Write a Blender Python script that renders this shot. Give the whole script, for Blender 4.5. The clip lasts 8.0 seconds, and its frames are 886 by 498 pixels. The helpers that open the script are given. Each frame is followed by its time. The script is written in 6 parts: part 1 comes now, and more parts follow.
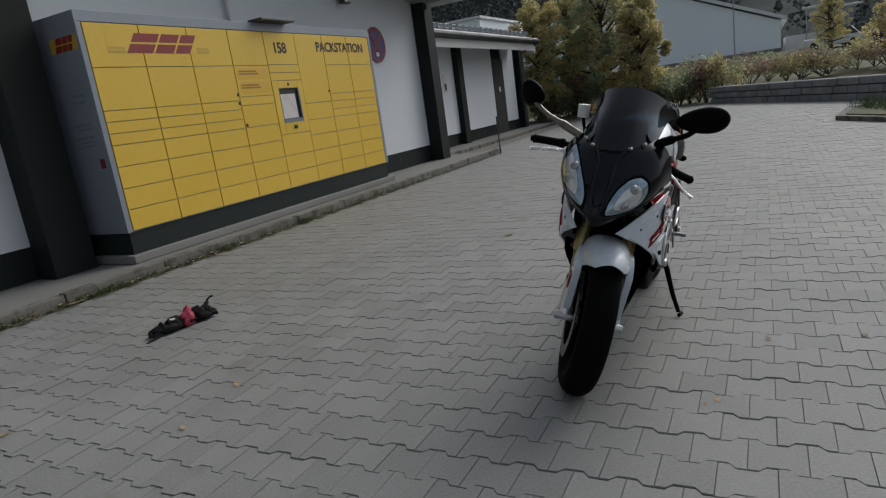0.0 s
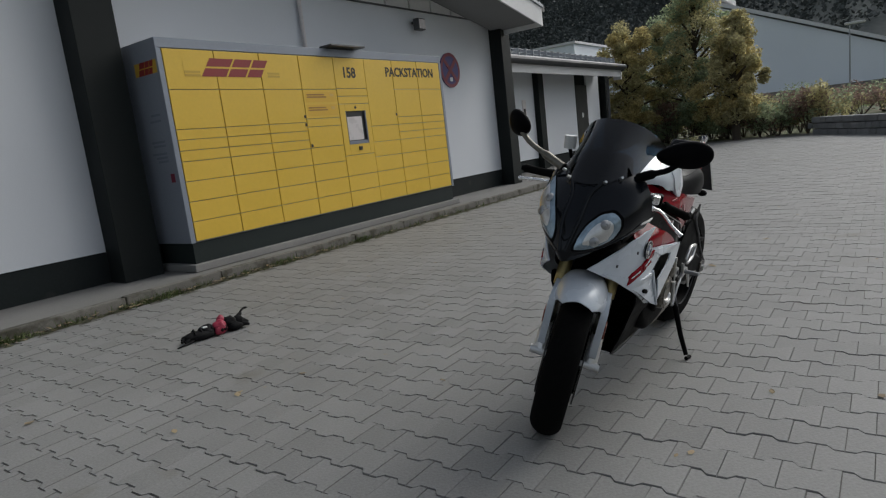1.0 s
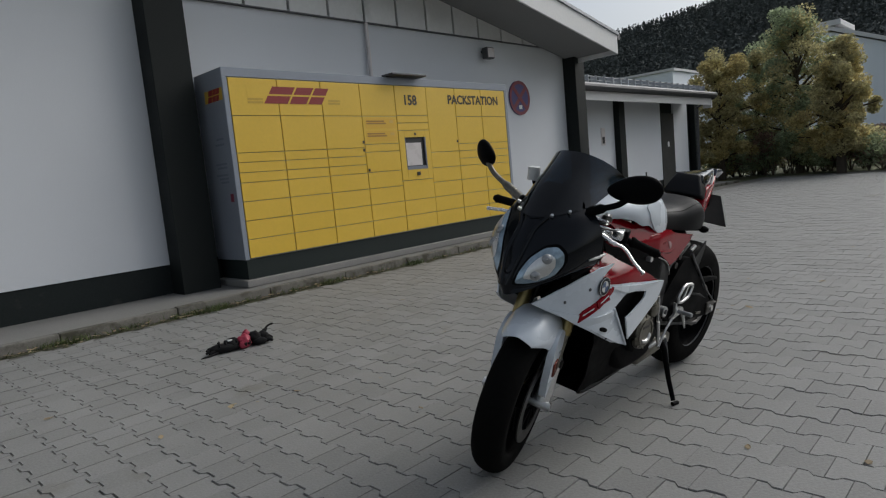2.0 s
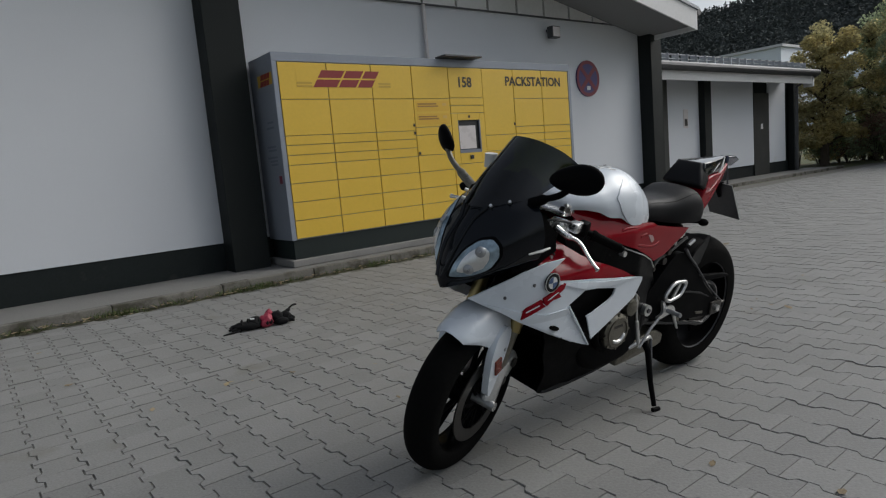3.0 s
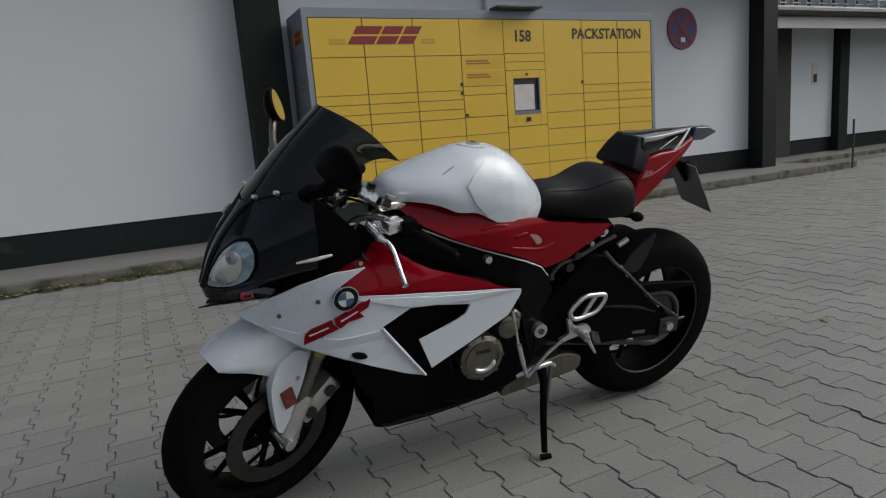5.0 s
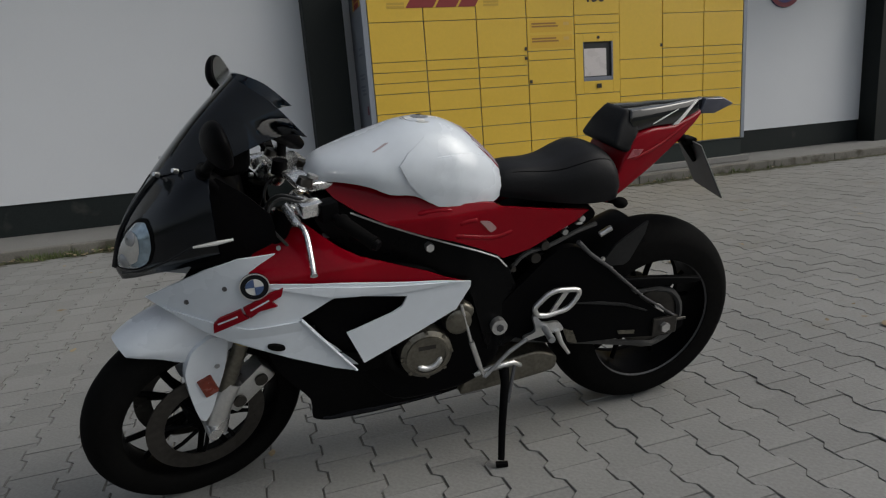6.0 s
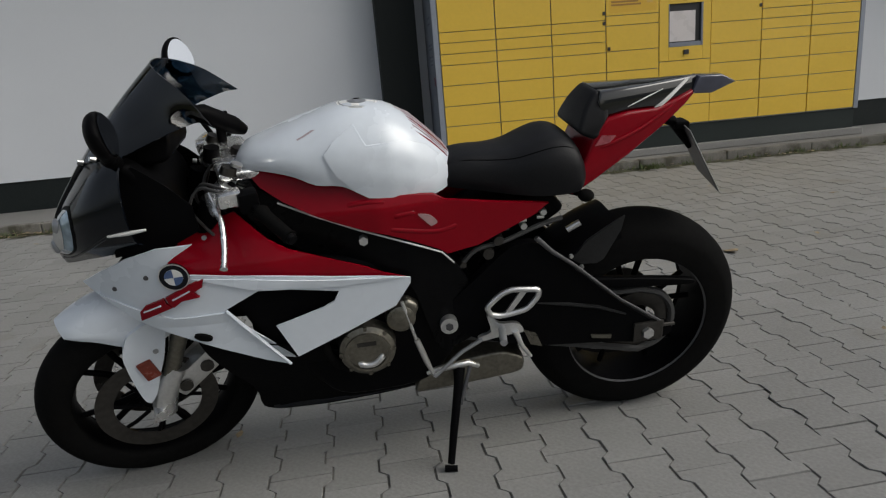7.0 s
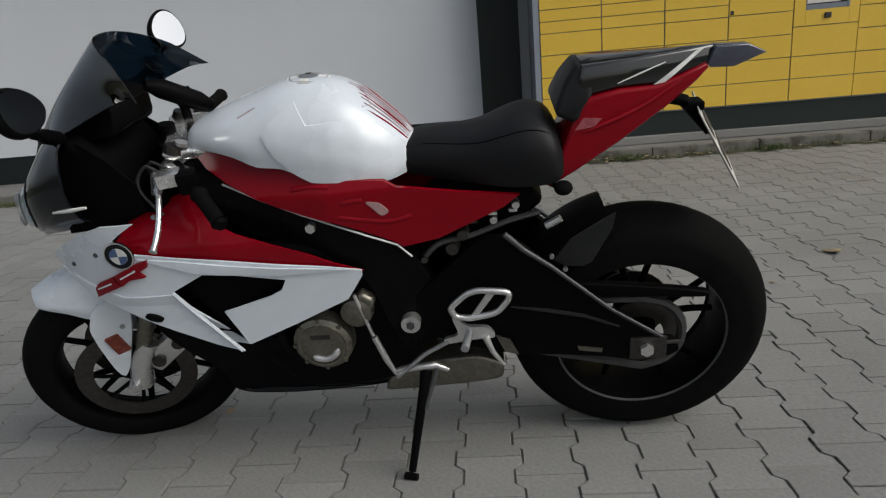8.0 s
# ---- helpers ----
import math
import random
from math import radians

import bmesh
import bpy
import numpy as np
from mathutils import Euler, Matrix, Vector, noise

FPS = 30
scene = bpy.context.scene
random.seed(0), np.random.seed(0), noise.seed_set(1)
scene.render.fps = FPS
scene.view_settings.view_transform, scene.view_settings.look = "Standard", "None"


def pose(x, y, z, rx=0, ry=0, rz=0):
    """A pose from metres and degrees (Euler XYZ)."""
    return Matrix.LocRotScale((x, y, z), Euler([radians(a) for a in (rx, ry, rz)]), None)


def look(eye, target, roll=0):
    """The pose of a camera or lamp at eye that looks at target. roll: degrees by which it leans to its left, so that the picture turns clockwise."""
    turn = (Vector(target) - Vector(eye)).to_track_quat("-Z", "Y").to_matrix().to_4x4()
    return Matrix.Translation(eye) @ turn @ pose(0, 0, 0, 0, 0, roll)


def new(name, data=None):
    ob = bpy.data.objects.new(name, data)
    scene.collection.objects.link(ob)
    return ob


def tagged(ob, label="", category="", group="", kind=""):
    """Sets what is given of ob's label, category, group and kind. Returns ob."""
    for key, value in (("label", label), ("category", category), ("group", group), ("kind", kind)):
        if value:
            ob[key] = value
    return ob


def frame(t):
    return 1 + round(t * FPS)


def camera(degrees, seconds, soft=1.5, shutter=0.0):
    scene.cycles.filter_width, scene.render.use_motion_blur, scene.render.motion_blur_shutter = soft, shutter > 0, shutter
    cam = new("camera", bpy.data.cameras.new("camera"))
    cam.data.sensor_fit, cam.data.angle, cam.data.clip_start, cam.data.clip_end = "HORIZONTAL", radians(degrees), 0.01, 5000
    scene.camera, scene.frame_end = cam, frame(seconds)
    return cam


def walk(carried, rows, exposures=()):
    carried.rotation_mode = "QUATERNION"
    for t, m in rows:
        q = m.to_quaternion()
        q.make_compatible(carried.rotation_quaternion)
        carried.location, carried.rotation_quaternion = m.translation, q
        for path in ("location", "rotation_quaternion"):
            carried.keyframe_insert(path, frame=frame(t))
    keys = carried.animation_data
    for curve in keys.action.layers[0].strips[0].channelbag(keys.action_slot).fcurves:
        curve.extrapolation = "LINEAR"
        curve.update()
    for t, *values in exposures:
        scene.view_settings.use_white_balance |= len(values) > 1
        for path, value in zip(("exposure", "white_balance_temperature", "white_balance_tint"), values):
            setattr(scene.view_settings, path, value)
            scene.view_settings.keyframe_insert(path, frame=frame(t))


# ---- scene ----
cam = camera(70.8, 8.0, soft=1.2)
PATH = [
    (0, (-3.948, -5.511, 1.185), (-2.231, -4.588, 0.739), -8.04),
    (0.5, (-3.805, -5.703, 1.159), (-2.156, -4.654, 0.734), -7.61),
    (1, (-3.724, -5.887, 1.148), (-2.133, -4.724, 0.807), -6.67),
    (1.5, (-3.579, -6.091, 1.129), (-2.064, -4.812, 0.868), -5.91),
    (3, (-2.965, -6.575, 1.077), (-1.761, -5.000, 0.816), -5.00),
    (3.5, (-2.704, -6.640, 1.067), (-1.611, -4.988, 0.791), -4.78),
    (4, (-2.468, -6.697, 1.050), (-1.455, -4.996, 0.762), -4.58),
    (4.5, (-2.161, -6.677, 1.055), (-1.206, -4.948, 0.737), -4.67),
    (6, (-1.421, -6.654, 1.034), (-0.848, -4.788, 0.600), -4.39),
    (6.5, (-1.208, -6.625, 1.035), (-0.790, -4.727, 0.563), -4.56),
    (7, (-0.982, -6.636, 1.040), (-0.739, -4.716, 0.535), -4.94),
    (7.5, (-0.744, -6.547, 1.034), (-0.710, -4.624, 0.488), -5.20),
    (8, (-0.566, -6.487, 1.015), (-0.733, -4.575, 0.457), -5.12),
]
walk(cam, [(t, look(eye, target, roll)) for t, eye, target, roll in PATH], [(0, 0.03, 6340, 8), (1.0, 0.05, 6350, 8), (3.5, 0.03, 6380, 8), (6.0, 0.0, 6570, 8), (6.5, 0.06, 6600, 8), (8, 0.23, 6560, 8)])

# ---- light: a dull autumn afternoon, thin cloud, the sun behind it ----
SUN_EL, SUN_AZ = 40.0, -21.0
world = bpy.data.worlds.new("sky")
scene.world = world
world.use_nodes = True
wn, wl = world.node_tree.nodes, world.node_tree.links
sky = wn.new("ShaderNodeTexSky")
sky.sky_type = "NISHITA"
sky.sun_disc = False
sky.sun_elevation = radians(SUN_EL)
sky.sun_rotation = radians(90.0 - SUN_AZ)
sky.dust_density = 4.0
pale = wn.new("ShaderNodeHueSaturation")
pale.inputs["Saturation"].default_value = 0.45
wl.new(sky.outputs[0], pale.inputs["Color"])
wl.new(pale.outputs[0], wn["Background"].inputs["Color"])
wn["Background"].inputs["Strength"].default_value = 0.112

sun = new("sun", bpy.data.lights.new("sun", "SUN"))
sun.data.energy, sun.data.angle, sun.data.color = 1.0, radians(40), (1.0, 0.99, 0.98)
sun_from = Vector((math.cos(radians(SUN_AZ)) * math.cos(radians(SUN_EL)), math.sin(radians(SUN_AZ)) * math.cos(radians(SUN_EL)), math.sin(radians(SUN_EL))))
sun.matrix_world = look(sun_from * 50, (0, 0, 0))


# ---- materials ----
def mat(name, color, rough=0.6, metal=0.0, vary=0.12, scale=6.0, fine=60.0, bump=0.0, coat=0.0, island=0.0, spot=None, spot_at=0.62, spec=0.5):
    """A surface with variation at two scales: broad stains and fine grain, and a fine relief."""
    m = bpy.data.materials.new(name)
    m.use_nodes = True
    n, l = m.node_tree.nodes, m.node_tree.links
    b = n["Principled BSDF"]
    b.inputs["Roughness"].default_value, b.inputs["Metallic"].default_value = rough, metal
    b.inputs["Specular IOR Level"].default_value = spec
    b.inputs["Coat Weight"].default_value = coat
    b.inputs["Coat Roughness"].default_value = 0.06
    geo = n.new("ShaderNodeTexCoord")
    big, small = n.new("ShaderNodeTexNoise"), n.new("ShaderNodeTexNoise")
    big.inputs["Scale"].default_value, small.inputs["Scale"].default_value = scale, fine
    big.inputs["Detail"].default_value, small.inputs["Detail"].default_value = 5, 3
    l.new(geo.outputs["Object"], big.inputs["Vector"])
    l.new(geo.outputs["Object"], small.inputs["Vector"])
    add = n.new("ShaderNodeMath")
    add.operation = "ADD"
    l.new(big.outputs["Fac"], add.inputs[0])
    l.new(small.outputs["Fac"], add.inputs[1])
    tone = add.outputs[0]
    if island:
        info, isl = n.new("ShaderNodeObjectInfo"), n.new("ShaderNodeNewGeometry")
        both, fold, gain = n.new("ShaderNodeMath"), n.new("ShaderNodeMath"), n.new("ShaderNodeMath")
        l.new(info.outputs["Random"], both.inputs[0])
        l.new(isl.outputs["Random Per Island"], both.inputs[1])
        fold.operation = "FRACT"
        l.new(both.outputs[0], fold.inputs[0])
        gain.operation, gain.inputs[1].default_value, gain.inputs[2].default_value = "MULTIPLY_ADD", island, -island / 2
        l.new(fold.outputs[0], gain.inputs[0])
        more = n.new("ShaderNodeMath")
        l.new(tone, more.inputs[0])
        l.new(gain.outputs[0], more.inputs[1])
        tone = more.outputs[0]
    ramp = n.new("ShaderNodeMapRange")
    ramp.inputs["From Min"].default_value, ramp.inputs["From Max"].default_value = 0.6, 1.4
    ramp.inputs["To Min"].default_value, ramp.inputs["To Max"].default_value = 1 - vary, 1 + vary
    l.new(tone, ramp.inputs["Value"])
    mul = n.new("ShaderNodeVectorMath")
    mul.operation = "MULTIPLY"
    mul.inputs[0].default_value = color
    l.new(ramp.outputs[0], mul.inputs[1])
    out = mul.outputs[0]
    if spot:
        mix, cut, patch = n.new("ShaderNodeMix"), n.new("ShaderNodeMapRange"), n.new("ShaderNodeTexNoise")
        patch.inputs["Scale"].default_value, patch.inputs["Detail"].default_value = scale * 1.7, 8
        l.new(geo.outputs["Object"], patch.inputs["Vector"])
        cut.inputs["From Min"].default_value, cut.inputs["From Max"].default_value = spot_at, spot_at + 0.12
        l.new(patch.outputs["Fac"], cut.inputs["Value"])
        mix.data_type = "RGBA"
        l.new(cut.outputs[0], mix.inputs["Factor"])
        l.new(out, mix.inputs["A"])
        mix.inputs["B"].default_value = (*spot, 1)
        out = mix.outputs["Result"]
    l.new(out, b.inputs["Base Color"])
    wear = n.new("ShaderNodeMapRange")
    wear.inputs["From Min"].default_value, wear.inputs["From Max"].default_value = 0.3, 0.7
    wear.inputs["To Min"].default_value, wear.inputs["To Max"].default_value = max(rough - 0.08, 0.02), min(rough + 0.08, 1)
    l.new(big.outputs["Fac"], wear.inputs["Value"])
    l.new(wear.outputs[0], b.inputs["Roughness"])
    if bump:
        bn = n.new("ShaderNodeBump")
        bn.inputs["Strength"].default_value, bn.inputs["Distance"].default_value = bump, 0.004
        l.new(small.outputs["Fac"], bn.inputs["Height"])
        l.new(bn.outputs[0], b.inputs["Normal"])
    return m


def glass(name, color, rough=0.02, ior=1.3):
    m = bpy.data.materials.new(name)
    m.use_nodes = True
    b = m.node_tree.nodes["Principled BSDF"]
    b.inputs["Base Color"].default_value = (*color, 1)
    b.inputs["Roughness"].default_value = rough
    b.inputs["Transmission Weight"].default_value = 1.0
    b.inputs["IOR"].default_value = ior
    return m


PAVER = mat("concrete paver", (0.205, 0.204, 0.197), 0.7, vary=0.2, scale=1.1, fine=90, bump=0.35, island=0.35, spot=(0.160, 0.150, 0.130), spot_at=0.64)
JOINT = mat("joint sand", (0.135, 0.129, 0.116), 0.95, vary=0.3, scale=8, fine=120, bump=0.5)
EARTH = mat("earth and grass", (0.075, 0.085, 0.035), 0.95, vary=0.4, scale=0.4, fine=20, bump=0.5, spot=(0.11, 0.09, 0.05), spot_at=0.52)
KERB = mat("kerb concrete", (0.15, 0.142, 0.125), 0.9, vary=0.3, scale=3, fine=80, bump=0.4, spot=(0.06, 0.056, 0.04), spot_at=0.5)
BASE_SLAB = mat("pale cast concrete", (0.215, 0.21, 0.20), 0.88, vary=0.18, scale=1.5, fine=70, bump=0.3)
SLAB = mat("footway concrete", (0.172, 0.168, 0.16), 0.88, vary=0.18, scale=1.5, fine=70, bump=0.3, spot=(0.17, 0.165, 0.15), spot_at=0.62)
PLASTER = mat("white plaster", (0.64, 0.66, 0.69), 0.85, vary=0.05, scale=0.8, fine=140, bump=0.25, spot=(0.58, 0.59, 0.6), spot_at=0.68)
PLINTH = mat("dark grey plinth paint", (0.014, 0.018, 0.018), 0.7, spec=0.2, vary=0.2, scale=2, fine=60, bump=0.2, spot=(0.04, 0.042, 0.038), spot_at=0.64)
DOOR_GREY = mat("mid-grey door paint", (0.040, 0.041, 0.038), 0.6, spec=0.3, vary=0.12, scale=2, fine=60, bump=0.1)
PILLAR = mat("dark grey-green pillar paint", (0.012, 0.015, 0.0145), 0.6, spec=0.2, vary=0.15, scale=2, fine=60, bump=0.15)
CLAD = mat("white sheet cladding", (0.68, 0.68, 0.68), 0.45, vary=0.06, scale=1.5, fine=20, spot=(0.55, 0.55, 0.54), spot_at=0.66)
SOFFIT = mat("grey soffit board", (0.2, 0.2, 0.2), 0.7, vary=0.1, scale=2)
GUTTER = mat("dark zinc gutter", (0.09, 0.09, 0.095), 0.45, 0.6, vary=0.15, scale=3)
ROOFING = mat("zinc roof sheet", (0.34, 0.36, 0.38), 0.4, 0.3, vary=0.12, scale=0.8)
YELLOW = mat("yellow powder coat", (0.70, 0.46, 0.05), 0.42, vary=0.05, scale=1.2, fine=30, spot=(0.66, 0.40, 0.05), spot_at=0.7)
YELLOW_PALE = mat("faded yellow sticker", (0.62, 0.40, 0.10), 0.55, vary=0.08, scale=3)
YELLOW_DEEP = mat("deeper yellow sticker", (0.66, 0.40, 0.035), 0.5, vary=0.06, scale=3)
PRINT_BROWN = mat("faded brown print", (0.30, 0.15, 0.03), 0.6, vary=0.15, scale=20)
SILVER = mat("silver-grey powder coat", (0.24, 0.265, 0.31), 0.45, 0.1, vary=0.06, scale=1.5, fine=30)
LOCKER_BASE = mat("dark green-grey base paint", (0.016, 0.023, 0.022), 0.6, spec=0.25, vary=0.15, scale=2)
RED = mat("red print", (0.24, 0.022, 0.022), 0.5, vary=0.06, scale=5)
OCHRE = mat("ochre print", (0.52, 0.33, 0.04), 0.5, vary=0.06, scale=5)
INK = mat("dark brown print", (0.03, 0.025, 0.02), 0.6, vary=0.1)
GREYPRINT = mat("blue-grey print", (0.17, 0.19, 0.23), 0.6, vary=0.1)
BLACK = mat("black plastic", (0.013, 0.013, 0.014), 0.45, vary=0.2, scale=9, fine=120, bump=0.1)
SCREEN = mat("pale display film", (0.62, 0.58, 0.57), 0.3, vary=0.04)
SIGN_RED = mat("sign red film", (0.17, 0.012, 0.032), 0.5, vary=0.1, scale=8)
SIGN_BLUE = mat("sign blue film", (0.045, 0.03, 0.15), 0.5, vary=0.1, scale=8)
WHITE = mat("white film", (0.7, 0.7, 0.7), 0.5, vary=0.05)
STEEL = mat("galvanised steel", (0.35, 0.36, 0.37), 0.45, 0.8, vary=0.12, scale=8)
STONE = mat("rubble wall stone", (0.2, 0.2, 0.195), 0.9, vary=0.3, scale=2.5, fine=30, bump=0.5, island=0.4)
BARK = mat("bark", (0.07, 0.055, 0.04), 0.95, vary=0.3, scale=8, bump=0.6)
HALL = mat("pale grey metal cladding", (0.84, 0.89, 0.94), 0.55, 0.0, vary=0.05, scale=0.2)
FOREST = mat("dark conifer foliage", (0.098, 0.110, 0.106), 0.95, spec=0.1, vary=0.35, scale=0.05, fine=1.0, island=0.15)


def leaf_mat(name, color):
    """Thin leaves: part of the light comes through them."""
    m = mat(name, color, 0.8, vary=0.3, scale=0.7, fine=8, island=0.9, spec=0.2)
    n, l = m.node_tree.nodes, m.node_tree.links
    b, thin, both = n["Principled BSDF"], n.new("ShaderNodeBsdfTranslucent"), n.new("ShaderNodeMixShader")
    l.new(b.inputs["Base Color"].links[0].from_socket, thin.inputs["Color"])
    both.inputs["Fac"].default_value = 0.6
    l.new(b.outputs[0], both.inputs[1])
    l.new(thin.outputs[0], both.inputs[2])
    l.new(both.outputs[0], n["Material Output"].inputs["Surface"])
    return m


# Green, yellow and olive are lightened and greyed: haze painted into the leaves.
GREENLEAF = leaf_mat("dull green leaves", (0.35, 0.41, 0.26))
YELLOWLEAF = leaf_mat("yellowed leaves", (0.60, 0.52, 0.26))
OLIVELEAF = leaf_mat("olive leaves", (0.48, 0.44, 0.24))
REDLEAF = leaf_mat("russet leaves", (0.28, 0.20, 0.165))
DRYLEAF = mat("dry leaves", (0.26, 0.2, 0.12), 0.85, vary=0.3, scale=6, fine=60, island=0.9)
WEED = mat("weeds", (0.085, 0.115, 0.035), 0.85, vary=0.3, scale=6, fine=60, island=0.9)


# ---- building blocks ----
def part(name, bm, material, parent=None, label="", smooth=0.0):
    """Link a bmesh as one mesh object under a thing or a part."""
    me = bpy.data.meshes.new(name)
    bmesh.ops.recalc_face_normals(bm, faces=bm.faces)
    bm.to_mesh(me)
    bm.free()
    for m in material if isinstance(material, (list, tuple)) else (material,):
        me.materials.append(m)
    if smooth:
        me.polygons.foreach_set("use_smooth", [True] * len(me.polygons))
        me.set_sharp_from_angle(angle=radians(smooth))
    ob = new(name, me)
    if parent is not None:
        ob.parent = parent
    if label:
        tagged(ob, label)
    return ob


def thing(name, label, category, group="", kind="", at=None):
    ob = new(name)
    ob.empty_display_size = 0.1
    if at is not None:
        ob.matrix_world = at
    return tagged(ob, label, category, group, kind)


def box(bm, x0, x1, y0, y1, z0, z1, bevel=0.0, m=None, mi=0):
    geom = bmesh.ops.create_cube(bm, size=1.0)["verts"]
    place = Matrix.Translation(((x0 + x1) / 2, (y0 + y1) / 2, (z0 + z1) / 2)) @ Matrix.Diagonal((abs(x1 - x0), abs(y1 - y0), abs(z1 - z0), 1))
    bmesh.ops.transform(bm, matrix=(m @ place) if m else place, verts=geom)
    faces = list({f for v in geom for f in v.link_faces})
    for f in faces:
        f.material_index = mi
    if bevel:
        edges = list({e for v in geom for e in v.link_edges})
        bmesh.ops.bevel(bm, geom=edges, offset=bevel, segments=2, profile=0.6, affect="EDGES")
    return bm


def boxed(*a, **k):
    return box(bmesh.new(), *a, **k)


def cyl(bm, a, b, r0, r1=None, seg=16, caps=True, mi=0):
    """A round bar from a to b."""
    a, b = Vector(a), Vector(b)
    r1 = r0 if r1 is None else r1
    turn = (b - a).to_track_quat("Z", "Y").to_matrix().to_4x4()
    made = bmesh.ops.create_cone(bm, cap_ends=caps, segments=seg, radius1=r0, radius2=r1, depth=(b - a).length, matrix=Matrix.Translation((a + b) / 2) @ turn)
    for f in {f for v in made["verts"] for f in v.link_faces}:
        f.material_index = mi
    return bm


def tube(bm, points, radius, seg=8, caps=True):
    """A bent round bar along points; radius may be one value or one a point."""
    pts = [Vector(p) for p in points]
    rad = radius if isinstance(radius, (list, tuple)) else [radius] * len(pts)
    rings, side = [], None
    for i, p in enumerate(pts):
        way = (pts[min(i + 1, len(pts) - 1)] - pts[max(i - 1, 0)]).normalized()
        if side is None:
            side = way.orthogonal().normalized()
        side = (side - way * side.dot(way)).normalized()
        other = way.cross(side)
        rings.append([bm.verts.new(p + rad[i] * (math.cos(a) * side + math.sin(a) * other)) for a in (2 * math.pi * k / seg for k in range(seg))])
    for r, s in zip(rings, rings[1:]):
        for k in range(seg):
            bm.faces.new((r[k], r[(k + 1) % seg], s[(k + 1) % seg], s[k]))
    if caps:
        bm.faces.new(rings[0][::-1])
        bm.faces.new(rings[-1])
    return bm


def smooth_line(points, n=8):
    """Points on a soft curve through the given ones."""
    p = [Vector(q) for q in points]
    p = [2 * p[0] - p[1]] + p + [2 * p[-1] - p[-2]]
    out = []
    for i in range(1, len(p) - 2):
        for k in range(n):
            t = k / n
            out.append(0.5 * ((2 * p[i]) + (p[i + 1] - p[i - 1]) * t + (2 * p[i - 1] - 5 * p[i] + 4 * p[i + 1] - p[i + 2]) * t * t + (3 * p[i] - p[i - 1] - 3 * p[i + 1] + p[i + 2]) * t ** 3))
    return out + [p[-2]]


def prism(bm, outline, lift, mi=0):
    """A slab: a closed outline of 3D points and the vector of its thickness."""
    lift = Vector(lift)
    low = [bm.verts.new(p) for p in outline]
    top = [bm.verts.new(Vector(p) + lift) for p in outline]
    faces = [bm.faces.new(low[::-1]), bm.faces.new(top)]
    for i in range(len(low)):
        j = (i + 1) % len(low)
        faces.append(bm.faces.new((low[i], low[j], top[j], top[i])))
    for f in faces:
        f.material_index = mi
    return bm


def lettering(name, body, size, m, material, parent, label="", depth=0.002, wide=1.0):
    """Words in the built-in font, centred, as a mesh."""
    cu = bpy.data.curves.new(name, "FONT")
    cu.body, cu.size, cu.extrude, cu.align_x, cu.align_y = body, size, depth, "CENTER", "CENTER"
    cu.offset = size * 0.026
    cu.resolution_u = 3
    made = new(name, cu)
    me = bpy.data.meshes.new_from_object(made)
    bpy.data.objects.remove(made)
    me.transform(m @ Matrix.Diagonal((wide, 1, 1, 1)))
    me.materials.clear()
    me.materials.append(material)
    ob = new(name, me)
    ob.parent = parent
    return tagged(ob, label) if label else ob


def from_lists(name, verts, faces, material, parent=None):
    me = bpy.data.meshes.new(name)
    me.from_pydata(verts, [], faces)
    for m in material if isinstance(material, (list, tuple)) else (material,):
        me.materials.append(m)
    ob = new(name, me)
    if parent is not None:
        ob.parent = parent
    return ob


# ---- ground ----
GROUND_Z = -0.02
verts, faces = [], []
xs = [-900, -60, -12, 20, 24, 30, 40, 60, 90, 900]
ys = [-900, -60, -22, -14, -9.5, -4, 1, 8, 20, 60, 900]
for x in xs:
    for y in ys:
        rise = 0.0
        if x >= 24:
            rise = min((x - 22) * 0.045, 1.7)
        verts.append((x, y, GROUND_Z + rise))
for i in range(len(xs) - 1):
    for j in range(len(ys) - 1):
        a = i * len(ys) + j
        faces.append((a, a + len(ys), a + len(ys) + 1, a + 1))
ground = tagged(from_lists("ground", verts, faces, EARTH), "rough grass and bare earth round the yard", "ground", kind="structure")

yard = part("paved_yard", boxed(-9, 20.5, -12.5, 0.9, -0.4, -0.006), JOINT)
tagged(yard, "yard of grey interlocking concrete pavers with sanded joints", "paved yard", kind="structure")

# footway between kerb and wall
KERB_Y, KERB_Z, WALL_Y, CORNER_X = -0.35, 0.10, 0.68, 8.15
footway = part("footway", boxed(-9, 8.55, KERB_Y + 0.1, WALL_Y + 0.2, -0.2, KERB_Z - 0.004, 0.004), SLAB)
tagged(footway, "worn grey concrete footway along the wall", "footway", kind="structure")
rnd = random.Random(4)
kerb = thing("kerb", "low weathered concrete kerb with moss at its foot", "kerb", kind="structure")
x = -9.0
while x < 8.5:
    length = 1.0
    bm = boxed(x + 0.004, x + length - 0.004, KERB_Y, KERB_Y + 0.096, -0.15, KERB_Z + rnd.uniform(-0.006, 0.006), 0.012)
    bmesh.ops.rotate(bm, cent=(x + 0.5, KERB_Y, 0), matrix=Matrix.Rotation(radians(rnd.uniform(-0.4, 0.4)), 3, "Z"), verts=bm.verts)
    part("kerbstone", bm, KERB, kerb)
    x += length


